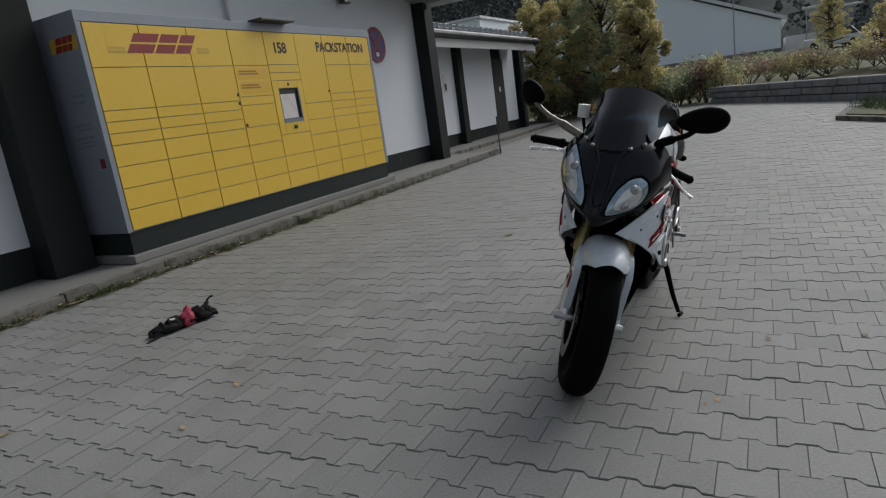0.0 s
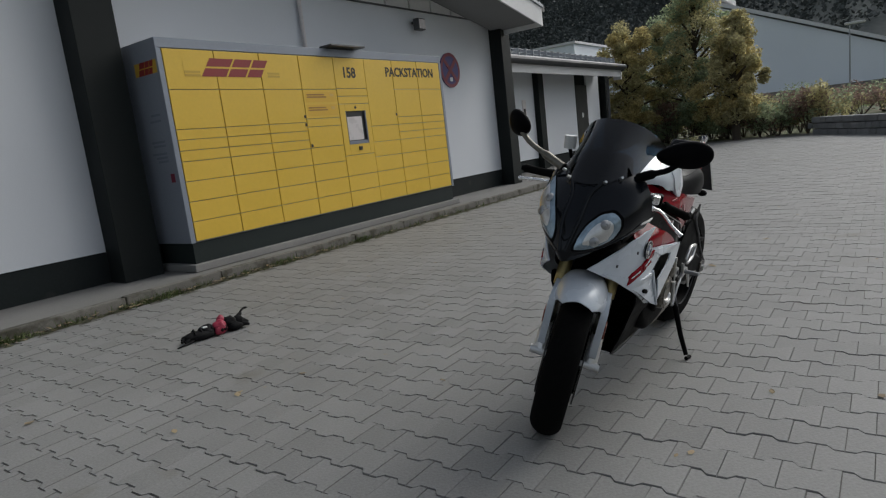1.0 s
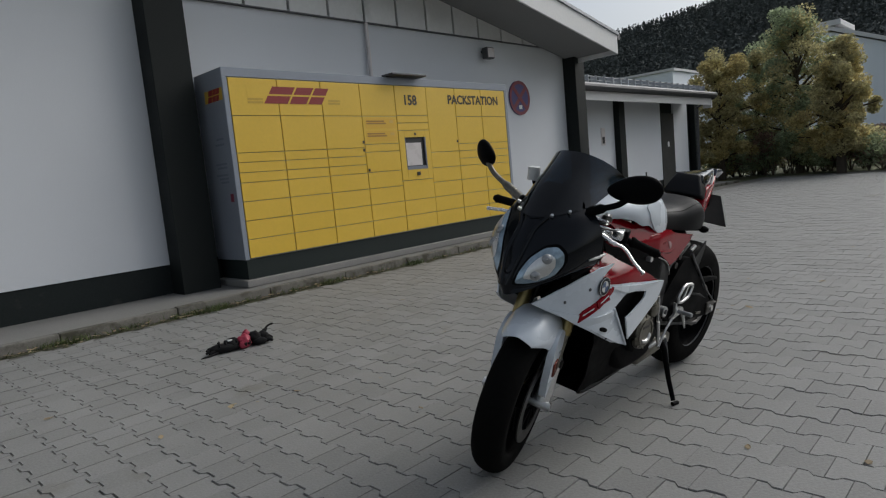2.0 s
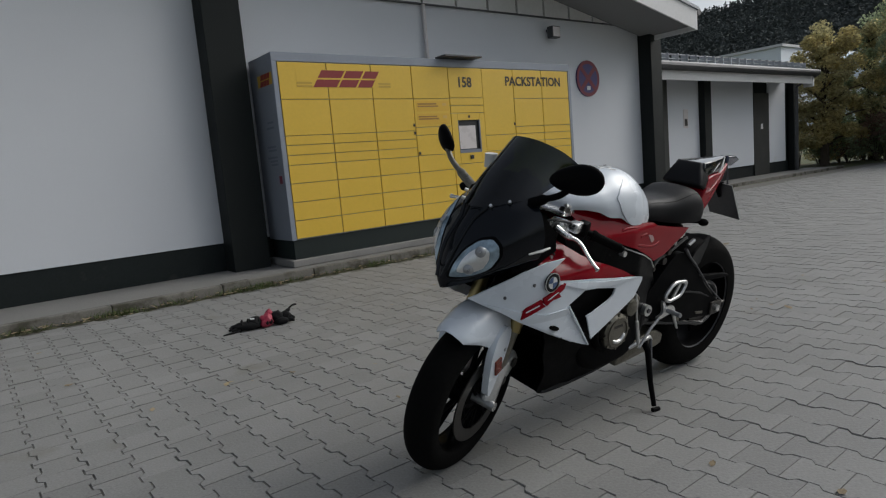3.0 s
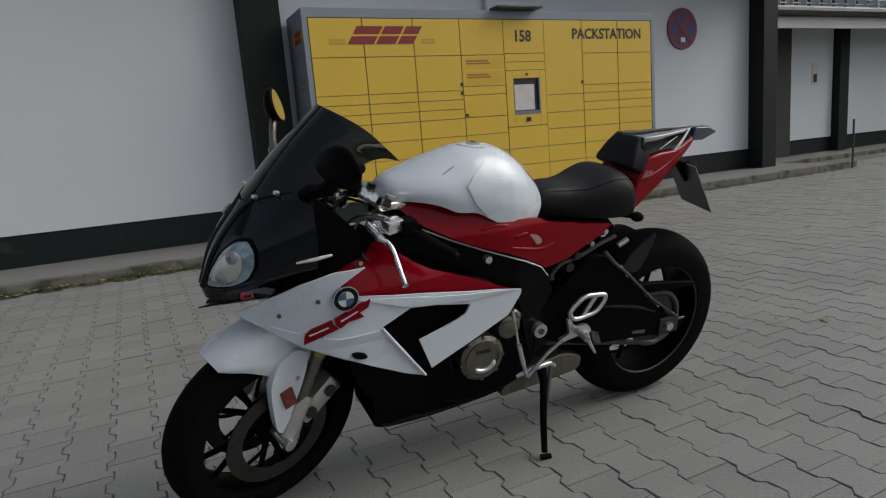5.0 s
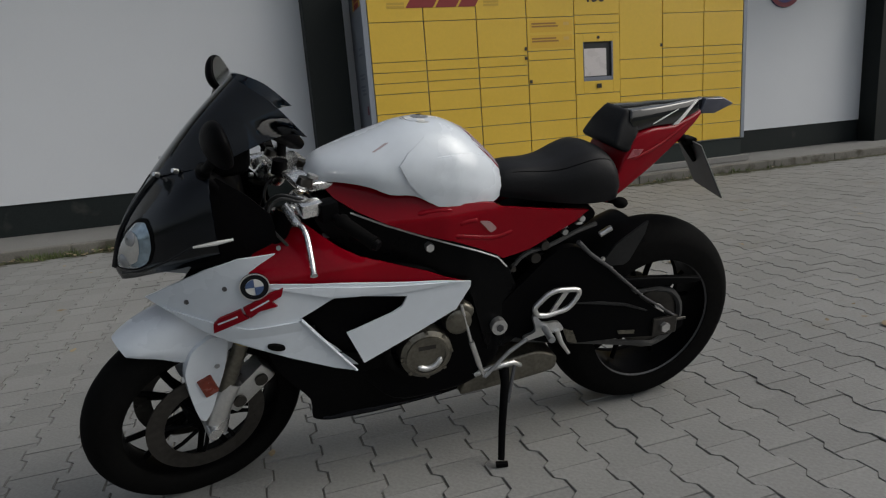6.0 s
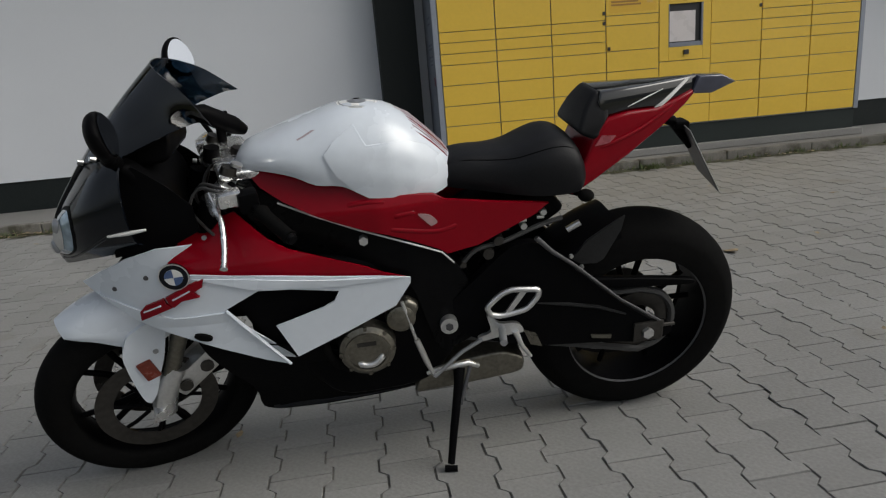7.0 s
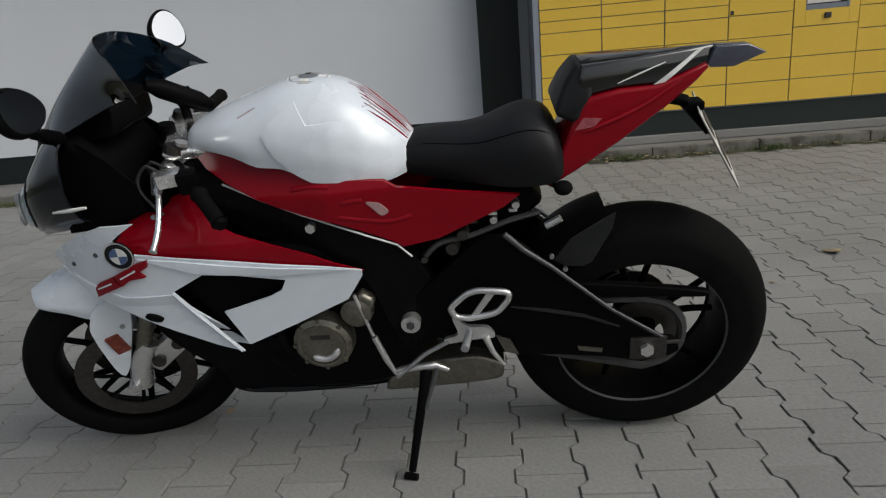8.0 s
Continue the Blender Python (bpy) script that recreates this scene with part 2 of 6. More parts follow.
# ---- main building ----
wall = thing("wall_main", "white plastered wall with a dark painted base", "wall", kind="structure")
part("wall_face", boxed(-14, CORNER_X, WALL_Y, WALL_Y + 0.3, 0.42, 3.39), PLASTER, wall)
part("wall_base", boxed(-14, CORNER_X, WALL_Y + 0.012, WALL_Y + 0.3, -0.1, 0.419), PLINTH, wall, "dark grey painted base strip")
part("wall_return", boxed(CORNER_X - 0.3, CORNER_X, WALL_Y + 0.301, 9.0, -0.1, 3.39), PLASTER, wall)
# gable cladding above, in upright sheets, up to the sloping soffit
RAKE_Y, TIP_X, TIP_Z, SLOPE = -0.45, 7.8, 3.06, 0.19


def rake_z(x):
    return TIP_Z + (TIP_X - x) * SLOPE


x = CORNER_X - 0.02
while x > -9:
    w = 0.62
    bm = bmesh.new()
    top0, top1 = max(rake_z(x) + 0.34, 3.42), max(rake_z(x - w) + 0.34, 3.42)
    prism(bm, [(x - w + 0.022, WALL_Y - 0.05, 3.36), (x - 0.022, WALL_Y - 0.05, 3.36), (x - 0.022, WALL_Y - 0.05, top0), (x - w + 0.022, WALL_Y - 0.05, top1)], (0, 0.03, 0))
    part("cladding_panel", bm, CLAD, wall)
    x -= w
part("cladding_back", boxed(-9, CORNER_X - 0.01, WALL_Y - 0.018, WALL_Y + 0.3, 3.391, 3.75), SOFFIT, wall)
part("drip_edge", boxed(-9, CORNER_X, WALL_Y - 0.055, WALL_Y - 0.002, 3.345, 3.358), GUTTER, wall)

for x0, x1 in ((-0.60, -0.175), (7.64, 7.98), (-9.0, -8.55)):
    tagged(part("pillar", boxed(x0, x1, 0.40, WALL_Y - 0.001, 0.09, 3.344, 0.008), PILLAR), "dark grey-green painted pillar standing before the white wall", "pillar", "wall pillars", "structure")

roof = thing("main_roof", "shallow gable roof with a white bargeboard and grey soffit", "roof", kind="structure")
L = 20.0
up = L * SLOPE
bm = bmesh.new()
prism(bm, [(TIP_X, RAKE_Y, TIP_Z + 0.02), (TIP_X, RAKE_Y, TIP_Z + 0.36), (TIP_X - L, RAKE_Y, TIP_Z + 0.36 + up), (TIP_X - L, RAKE_Y, TIP_Z + 0.02 + up)], (0, 0.03, 0))
part("bargeboard", bm, CLAD, roof, "white sheet-metal bargeboard")
bm = bmesh.new()
prism(bm, [(TIP_X + 0.02, RAKE_Y - 0.03, TIP_Z + 0.361), (TIP_X + 0.02, RAKE_Y - 0.03, TIP_Z + 0.41), (TIP_X - L, RAKE_Y - 0.03, TIP_Z + 0.41 + up), (TIP_X - L, RAKE_Y - 0.03, TIP_Z + 0.361 + up)], (0, 10.0, 0))
part("roof_sheet", bm, ROOFING, roof)
bm = bmesh.new()
prism(bm, [(TIP_X - 0.01, RAKE_Y + 0.031, TIP_Z + 0.10), (TIP_X - 0.01, RAKE_Y + 0.031, TIP_Z + 0.13), (TIP_X - L, RAKE_Y + 0.031, TIP_Z + 0.13 + up), (TIP_X - L, RAKE_Y + 0.031, TIP_Z + 0.10 + up)], (0, 1.05, 0))
part("soffit", bm, SOFFIT, roof)
bm = cyl(bmesh.new(), (TIP_X + 0.07, RAKE_Y, TIP_Z + 0.34), (TIP_X + 0.07, 9, TIP_Z + 0.34), 0.06, seg=12)
part("gutter", bm, GUTTER, roof)
bm = boxed(TIP_X - 0.03, TIP_X, RAKE_Y + 0.031, 9, TIP_Z + 0.02, TIP_Z + 0.36)
part("eaves_board", bm, CLAD, roof)

pipe = part("wall_conduit", cyl(bmesh.new(), (2.57, WALL_Y - 0.045, 2.3), (2.57, WALL_Y - 0.045, 3.345), 0.028, seg=12), SCREEN)
tagged(pipe, "thin white plastic conduit running down the wall", "conduit")

lamp = thing("wall_floodlight", "small dark floodlight fixed high on the white wall", "floodlight", at=pose(5.14, WALL_Y, 3.1))
part("bracket", boxed(-0.03, 0.03, -0.1, 0.0, 0.02, 0.06, 0.004), BLACK, lamp)
part("housing", boxed(-0.10, 0.10, -0.20, -0.08, -0.10, 0.09, 0.02), GUTTER, lamp)
part("lens", boxed(-0.08, 0.08, -0.207, -0.201, -0.08, 0.07, 0.002), SCREEN, lamp)

# round no-stopping sign on the wall
sign = thing("no_stopping_sign", "round blue and red no-stopping sign, faded, on the white wall", "traffic sign", at=pose(6.1, WALL_Y - 0.02, 2.39, 90))
part("disc", cyl(bmesh.new(), (0, 0, -0.018), (0, 0, 0.0), 0.31, seg=48), SIGN_BLUE, sign)
bm = bmesh.new()
ring_o = [bm.verts.new((0.31 * math.cos(a), 0.31 * math.sin(a), 0.004)) for a in (2 * math.pi * k / 48 for k in range(48))]
ring_i = [bm.verts.new((0.25 * math.cos(a), 0.25 * math.sin(a), 0.004)) for a in (2 * math.pi * k / 48 for k in range(48))]
for k in range(48):
    bm.faces.new((ring_o[k], ring_o[(k + 1) % 48], ring_i[(k + 1) % 48], ring_i[k]))
for turn in (45, -45):
    box(bm, -0.255, 0.255, -0.036, 0.036, 0.001, 0.0045 if turn > 0 else 0.0055, m=Matrix.Rotation(radians(turn), 4, "Z"))
part("red_cross", bm, SIGN_RED, sign, "red border and cross")
part("sticker", boxed(-0.045, 0.045, -0.2, -0.13, 0.006, 0.009), WHITE, sign)

# ---- parcel locker ----
PITCH, Y_LOW, Y_TOP = 0.5956, 0.407, 2.368
locker = thing("parcel_locker", "long yellow parcel locker bank in a silver-grey housing", "parcel locker", at=pose(0, 0, KERB_Z))
dz = -KERB_Z
W8 = 8 * PITCH
part("base_slab", boxed(-0.1, W8 + 0.1, -0.07, 0.62, 0.0, 0.075, 0.008), BASE_SLAB, locker, "grey concrete base slab")
part("plinth", boxed(-0.035, W8 + 0.035, 0.012, 0.60, 0.0755, Y_LOW + dz - 0.012, 0.003), LOCKER_BASE, locker)
part("housing", boxed(-0.06, W8 + 0.06, 0.008, 0.63, Y_LOW + dz - 0.0115, 2.47 + dz, 0.006), SILVER, locker)
part("top_rail", boxed(-0.06, W8 + 0.06, -0.012, 0.0075, Y_TOP + dz + 0.004, 2.47 + dz, 0.003), SILVER, locker)
part("edge_rail", boxed(-0.06, -0.006, -0.012, 0.0075, Y_LOW + dz - 0.0115, Y_TOP + dz + 0.003, 0.003), SILVER, locker)
part("edge_rail", boxed(W8 + 0.006, W8 + 0.06, -0.012, 0.0075, Y_LOW + dz - 0.0115, Y_TOP + dz + 0.003, 0.003), SILVER, locker)
FULL = [2.368, 1.96, 1.56, 1.455, 1.345, 1.235, 1.03, 0.82, 0.613, 0.407]
ROWS_OF = {0: FULL, 1: FULL, 2: FULL,
           3: [2.368, 1.96, 1.60, 1.50, 1.24, 1.03, 0.82, 0.613, 0.407],
           4: [2.368, 1.97, 1.87, 1.77, 1.09, 0.82, 0.613, 0.407],
           5: [2.368, 1.455, 1.235, 1.03, 0.82, 0.613, 0.407],
           6: [2.368, 1.96, 1.56, 1.455, 1.345, 1.235, 1.03, 0.82, 0.613, 0.407],
           7: [2.368, 1.96, 1.56, 1.455, 1.345, 1.235, 1.03, 0.82, 0.613, 0.407]}
for col, cuts in ROWS_OF.items():
    for hi, lo in zip(cuts, cuts[1:]):
        if col == 4 and hi == 1.77:
            continue
        g = 0.0035
        g0, g1 = (0.003 if c == 5 else 0.0056 for c in (col, col + 1))
        part("compartment_door", boxed(col * PITCH + g0, (col + 1) * PITCH - g1, -0.011, 0.006, lo + dz + g, hi + dz - g, 0.0025), YELLOW, locker)
# small locks between columns three and four, and beside column six
for lx, lz in ((3 * PITCH - 0.02, 1.63), (3 * PITCH - 0.02, 1.53), (3 * PITCH + 0.03, 1.27), (6 * PITCH - 0.02, 1.60)):
    part("lock", boxed(lx - 0.016, lx + 0.016, -0.018, -0.0112, lz + dz - 0.018, lz + dz + 0.018, 0.004), BLACK, locker)
# the terminal: a yellow surround with a sunken, tilted display
tx0, tx1, tz0, tz1 = 4 * PITCH + 0.0035, 5 * PITCH - 0.0035, 1.0935 + dz, 1.7665 + dz
sx0, sx1, sz0, sz1 = 2.49, 2.885, 1.235 + dz, 1.675 + dz
terminal = part("terminal", boxed(tx0, sx0, -0.014, 0.006, tz0, tz1, 0.003), YELLOW, locker, "yellow terminal surround")
part("surround", boxed(sx1, tx1, -0.014, 0.006, tz0, tz1, 0.003), YELLOW, terminal)
part("surround", boxed(sx0 + 0.001, sx1 - 0.001, -0.014, 0.006, sz1, tz1, 0.003), YELLOW, terminal)
part("surround", boxed(sx0 + 0.001, sx1 - 0.001, -0.014, 0.006, tz0, sz0, 0.003), YELLOW, terminal)
part("recess", boxed(sx0 + 0.001, sx1 - 0.001, 0.0065, 0.0078, sz0, sz1), BLACK, terminal)
bm = bmesh.new()
prism(bm, [(sx0 + 0.012, -0.013, sz0 + 0.055), (sx1 - 0.085, -0.004, sz0 + 0.055), (sx1 - 0.085, -0.004, sz1 - 0.075), (sx0 + 0.012, -0.013, sz1 - 0.075)], (0, 0.003, 0))
part("display", bm, SCREEN, terminal, "pale glossy display")
for a in ((sx0, sx0 + 0.010, sz0, sz1), (sx1 - 0.022, sx1, sz0, sz1)):
    part("bezel", boxed(a[0], a[1], -0.017, 0.004, a[2], a[3], 0.003), GREYPRINT, terminal)
part("bezel", boxed(sx0 + 0.011, sx1 - 0.023, -0.016, 0.004, sz0, sz0 + 0.045, 0.003), GREYPRINT, terminal)
part("scanner", boxed(2.66, 2.72, -0.03, -0.0145, 1.15 + dz, 1.2 + dz, 0.006), BLACK, terminal)
part("camera_eye", cyl(bmesh.new(), (2.69, -0.02, 1.72 + dz), (2.69, -0.0142, 1.72 + dz), 0.018, seg=14), BLACK, terminal)
# notices beside the terminal: faded print on the door's own yellow
for z0, z1 in ((1.80, 1.93), (1.63, 1.77)):
    note = part("notice", boxed(3 * PITCH + 0.04, 4 * PITCH - 0.03, -0.0125, -0.0112, z0 + dz, z1 + dz), YELLOW_DEEP, locker, "faded orange notice")
    for k, w in ((0, 0.30), (1, 0.33)):
        part("print_bar", boxed(3 * PITCH + 0.06, 3 * PITCH + 0.06 + w, -0.0138, -0.0127, z1 + dz - 0.045 - 0.03 * k, z1 + dz - 0.027 - 0.03 * k), PRINT_BROWN, note)
    part("print_block", boxed(4 * PITCH - 0.14, 4 * PITCH - 0.07, -0.0138, -0.0127, z1 + dz - 0.06, z1 + dz - 0.025), YELLOW_PALE, note)
lettering("word_sign", "PACKSTATION", 0.178, pose(4.0, -0.0125, 2.195 + dz, 90), INK, locker, "dark brown printed word", wide=0.98)
lettering("number_sign", "158", 0.185, pose(2.655, -0.0125, 2.17 + dz, 90), INK, locker, "dark brown printed number", wide=0.95)
# carrier's emblem as plain slanted red blocks between ochre bars


def emblem(parent, x0, x1, z, h, m, ground=None):
    w = (x1 - x0)
    em = part("emblem", box(bmesh.new(), x0, x1, -0.5 * h, 0.5 * h, -0.0006, 0.0002, m=m), ground or YELLOW, parent, "carrier's emblem of slanted red blocks")
    for a, b, cuts in ((0.21, 0.45, ((0.0, 0.45), (0.55, 1.0))), (0.47, 0.655, ((0.0, 0.45), (0.55, 1.0))), (0.675, 0.83, ((0.0, 0.45), (0.55, 1.0)))):
        for c0, c1 in cuts:
            bm, s = bmesh.new(), 0.10 * w
            end = b
            lo, hi = (c0 - 0.5) * h, (c1 - 0.5) * h
            prism(bm, [m @ Vector((x0 + a * w + s * (c0 - 0.5), lo, 0.0004)), m @ Vector((x0 + end * w + s * (c0 - 0.5), lo, 0.0004)), m @ Vector((x0 + end * w + s * (c1 - 0.5), hi, 0.0004)), m @ Vector((x0 + a * w + s * (c1 - 0.5), hi, 0.0004))], m.to_3x3() @ Vector((0, 0, 0.0012)))
            part("emblem_block", bm, RED, em)
    for a, b in ((0.0, 0.15), (0.86, 1.0)):
        for k in range(2):
            lo = -0.5 * h + 0.17 * h * k
            part("emblem_bar", box(bmesh.new(), x0 + a * w, x0 + b * w, lo, lo + 0.13 * h, 0.0004, 0.0014, m=m), OCHRE, em)


emblem(locker, 0.21, 1.46, 0, 0.19, pose(0, -0.0125, 2.19 + dz, 90))
emblem(locker, -0.42, -0.02, 0, 0.13, pose(-0.0612, 0.46, 2.2 + dz, 90, 0, -90) @ pose(0.46, 0, 0), OCHRE)
for k, (w, z) in enumerate(((0.16, 1.72), (0.2, 1.66), (0.24, 1.45), (0.22, 1.41), (0.26, 1.33), (0.2, 1.29), (0.18, 1.25))):
    part("print_bar", boxed(-0.0618, -0.0602, 0.12, 0.12 + w, z + dz, z + dz + 0.022), GREYPRINT, locker)
part("pink_sticker", boxed(-0.062, -0.0602, 0.06, 0.13, 1.04 + dz, 1.13 + dz), SIGN_RED, locker)
canopy = part("lamp_canopy", boxed(2.25, 2.88, -0.16, 0.06, 2.48 + dz, 2.505 + dz, 0.006), GUTTER, locker, "dark flat lamp canopy over the terminal")
part("lamp_arm", boxed(2.4, 2.44, 0.02, 0.10, 2.468 + dz, 2.482 + dz), GUTTER, canopy)
part("lamp_arm", boxed(2.7, 2.74, 0.02, 0.10, 2.468 + dz, 2.482 + dz), GUTTER, canopy)

# ---- low annex ----
AY = 2.0
annex = thing("annex", "low white annex with dark posts and a white fascia", "annex building", kind="structure")
part("base", boxed(CORNER_X + 0.001, 17.36, AY + 0.03, AY + 5, -0.1, 0.36), PLINTH, annex)
part("wall", boxed(CORNER_X + 0.001, 17.36, AY + 0.06, AY + 5, 0.361, 2.72), PLINTH, annex)
for x0, x1 in ((10.58, 12.04), (12.40, 14.86), (15.79, 16.82)):
    part("wall_panel", boxed(x0, x1, AY, AY + 0.059, 0.37, 2.70, 0.006), PLASTER, annex, "white wall panel")
for x0, x1 in ((12.06, 12.38), (17.04, 17.36)):
    part("post", boxed(x0, x1, AY - 0.15, AY + 0.029, 0.05, 2.70, 0.006), PILLAR, annex)
door = part("door", boxed(14.88, 15.77, AY - 0.01, AY + 0.055, 0.06, 2.35, 0.006), DOOR_GREY, annex, "dark grey metal door")
part("notice", boxed(15.27, 15.39, AY - 0.016, AY - 0.011, 1.35, 1.5), WHITE, door)
part("sign_plate", boxed(11.32, 11.52, AY - 0.012, AY - 0.001, 1.5, 1.95, 0.003), SCREEN, annex, "small notice plate")
part("sign_mark", boxed(11.36, 11.48, AY - 0.016, AY - 0.013, 1.55, 1.72), INK, annex)
part("corner_post", boxed(9.75, 10.57, AY - 0.06, AY + 0.029, 0.05, 2.70, 0.006), DOOR_GREY, annex, "mid-grey painted corner post")
part("fascia", boxed(CORNER_X + 0.001, 16.6, AY - 0.84, AY - 0.80, 2.50, 2.74, 0.004), CLAD, annex, "white fascia board")
part("soffit", boxed(CORNER_X + 0.001, 16.58, AY - 0.799, AY + 0.05, 2.71, 2.75), SOFFIT, annex)
bm = bmesh.new()
prism(bm, [(CORNER_X + 0.001, AY - 0.97, 2.83), (CORNER_X + 0.001, AY - 0.97, 2.87), (CORNER_X + 0.001, AY + 5, 4.0), (CORNER_X + 0.001, AY + 5, 3.96)], (16.7 - CORNER_X, 0, 0))
part("roof_sheet", bm, ROOFING, annex, "grey zinc roof sheet")
bm = bmesh.new()
tube(bm, [(CORNER_X + 0.001, AY - 0.95, 2.79), (16.7, AY - 0.95, 2.79)], 0.085, 10)
box(bm, CORNER_X + 0.001, 16.6, AY - 0.90, AY - 0.845, 2.70, 2.86)
part("gutter", bm, GUTTER, annex)
part("downpipe", tube(bmesh.new(), [(16.62, AY - 0.95, 2.72), (16.9, AY - 0.3, 2.5), (16.9, AY - 0.28, 0.1)], 0.045, 8), GUTTER, annex)
part("end_cap", boxed(16.601, 16.68, AY - 0.86, AY - 0.6, 2.42, 2.78, 0.004), CLAD, annex)
for k in range(22):
    x = 8.5 + 0.38 * k
    part("snow_guard", boxed(x, x + 0.012, AY - 0.72, AY - 0.55, 2.90, 3.10), STEEL, annex)
for z in (2.99, 3.08):
    part("snow_rail", cyl(bmesh.new(), (8.3, AY - 0.66, z), (16.6, AY - 0.66, z), 0.012, seg=6), STEEL, annex)
footway2 = part("annex_footway", boxed(8.56, 18.2, 1.15, AY + 0.06, -0.2, 0.055, 0.01), SLAB)
tagged(footway2, "concrete footway before the annex", "footway", kind="structure")
kerb2 = thing("annex_kerb", "concrete kerb before the annex", "kerb", kind="structure")
for k in range(10):
    part("kerbstone", boxed(8.56 + k + 0.004, 8.56 + k + 0.996, 1.05, 1.146, -0.15, 0.06, 0.012), KERB, kerb2)
bollard = thing("thin_post", "thin rusty steel post at the end of the kerb", "post", at=pose(8.75, -0.42, 0))
part("shaft", cyl(bmesh.new(), (0, 0, -0.02), (0.0, 0, 0.78), 0.016, seg=10), GUTTER, bollard)
part("cap", cyl(bmesh.new(), (0.0, 0, 0.7805), (0.0, 0, 0.795), 0.021, 0.014, seg=10), GUTTER, bollard)


# ---- surroundings: wall, banks, trees, halls, hill ----
def leaves(name, spots, count, size, material, parent, seed):
    """Many small leaf blades in clumps; spots: (centre, radii)."""
    r = random.Random(seed)
    vs, fs = [], []
    for _ in range(count):
        c, rad = spots[r.randrange(len(spots))]
        while True:
            d = Vector((r.uniform(-1, 1), r.uniform(-1, 1), r.uniform(-1, 1)))
            if 0.2 < d.length < 1:
                break
        p = Vector(c) + Vector((d.x * rad[0], d.y * rad[1], d.z * rad[2]))
        s = size * r.uniform(0.6, 1.4)
        a = Vector((r.uniform(-1, 1), r.uniform(-1, 1), r.uniform(-0.7, 0.7))).normalized() * s
        b = a.orthogonal().normalized() * s * r.uniform(0.45, 0.7)
        b = Matrix.Rotation(r.uniform(0, 6.28), 3, a.normalized()) @ b
        k = len(vs)
        vs += [p - a, p + b, p + a, p - b]
        fs.append((k, k + 1, k + 2, k + 3))
    return from_lists(name, vs, fs, material, parent)


def tree(x, y, z, height, spread, materials, label, seed, base=0.16, lobes=34):
    """A short trunk, limbs, and a broad crown of many leafy lobes with gaps and an uneven edge."""
    r = random.Random(seed)
    t = thing("tree", label, "tree", "trees beyond the yard", at=pose(x, y, z))
    bm = bmesh.new()
    tube(bm, [(0, 0, -0.3), (0.05, 0.02, height * 0.3), (0.0, 0.1, height * 0.6), (0.08, 0, height * 0.9)], [0.16, 0.12, 0.07, 0.02], 8)
    spots = []
    for k in range(lobes):
        f = (k + 0.5) / lobes
        h = height * (base + (0.93 - base) * f)
        a = k * 2.4 + r.uniform(-0.4, 0.4)
        bulge = (math.sin(math.pi * min(0.28 + 0.70 * f, 0.97))) ** 0.75
        reach = spread * bulge * r.uniform(0.35, 1.0)
        tip = Vector((math.cos(a) * reach, math.sin(a) * reach, h))
        tube(bm, [(0, 0, h * 0.8), tip * 0.6 + Vector((0, 0, h * 0.36)), tip], [0.05, 0.03, 0.012], 5)
        for q in range(3):
            c = tip * r.uniform(0.6, 1.0) + Vector((r.uniform(-0.2, 0.2), r.uniform(-0.2, 0.2), 0)) * spread
            c.z = h + r.uniform(-0.35, 0.35)
            s = spread * r.uniform(0.14, 0.27)
            spots.append((c, (s, s, s * 0.8)))
    part("trunk", bm, BARK, t)
    for k, (m, n) in enumerate(materials):
        leaves("crown", [p for p in spots if (hash_of(p[0]) % len(materials)) == k] or spots, int(n * 4.2), 0.047, m, t, seed + k)
    return t


def hash_of(p):
    return int(abs(p[0] * 3.1 + p[1] * 2.3 + p[2] * 1.7) * 1.9)


def shrub(x, y, z, r0, h, material, n, seed, label):
    t = thing("shrub", label, "shrub", "shrubs round the yard", at=pose(x, y, z))
    r = random.Random(seed)
    bm = bmesh.new()
    spots = []
    for k in range(9):
        a, d = r.uniform(0, 6.28), r.uniform(0.1, 0.9) * r0
        tip = (math.cos(a) * d, math.sin(a) * d, h * r.uniform(0.4, 0.9))
        tube(bm, [(0, 0, -0.05), tip], [0.02, 0.006], 4)
        spots.append((tip, (r0 * 0.45, r0 * 0.45, h * 0.32)))
    part("stem", bm, BARK, t)
    leaves("foliage", spots, int(n * 1.7), 0.052, material, t, seed)


tree(20.3, 2.25, -0.02, 4.5, 1.55, ((YELLOWLEAF, 4200), (OLIVELEAF, 3000)), "broad tree with yellow autumn leaves", 11)
tree(21.6, 0.0, -0.02, 5.9, 1.75, ((GREENLEAF, 4600), (OLIVELEAF, 2400)), "taller tree with dull green leaves", 12)
tree(20.2, -1.55, -0.02, 4.2, 1.35, ((OLIVELEAF, 3600), (YELLOWLEAF, 3200)), "tree with olive and yellow autumn leaves", 13)
tree(22.6, 1.6, 0.0, 5.0, 1.4, ((OLIVELEAF, 2600), (GREENLEAF, 2600)), "tree with thinning olive leaves", 14)
tree(44.0, -9.3, 1.0, 4.0, 1.2, ((YELLOWLEAF, 1200), (OLIVELEAF, 600)), "small yellow tree far beyond the wall", 15)
tree(26.0, -10.4, 0.1, 4.6, 1.4, ((YELLOWLEAF, 2400), (REDLEAF, 500)), "tree with orange autumn leaves", 16)
r = random.Random(31)
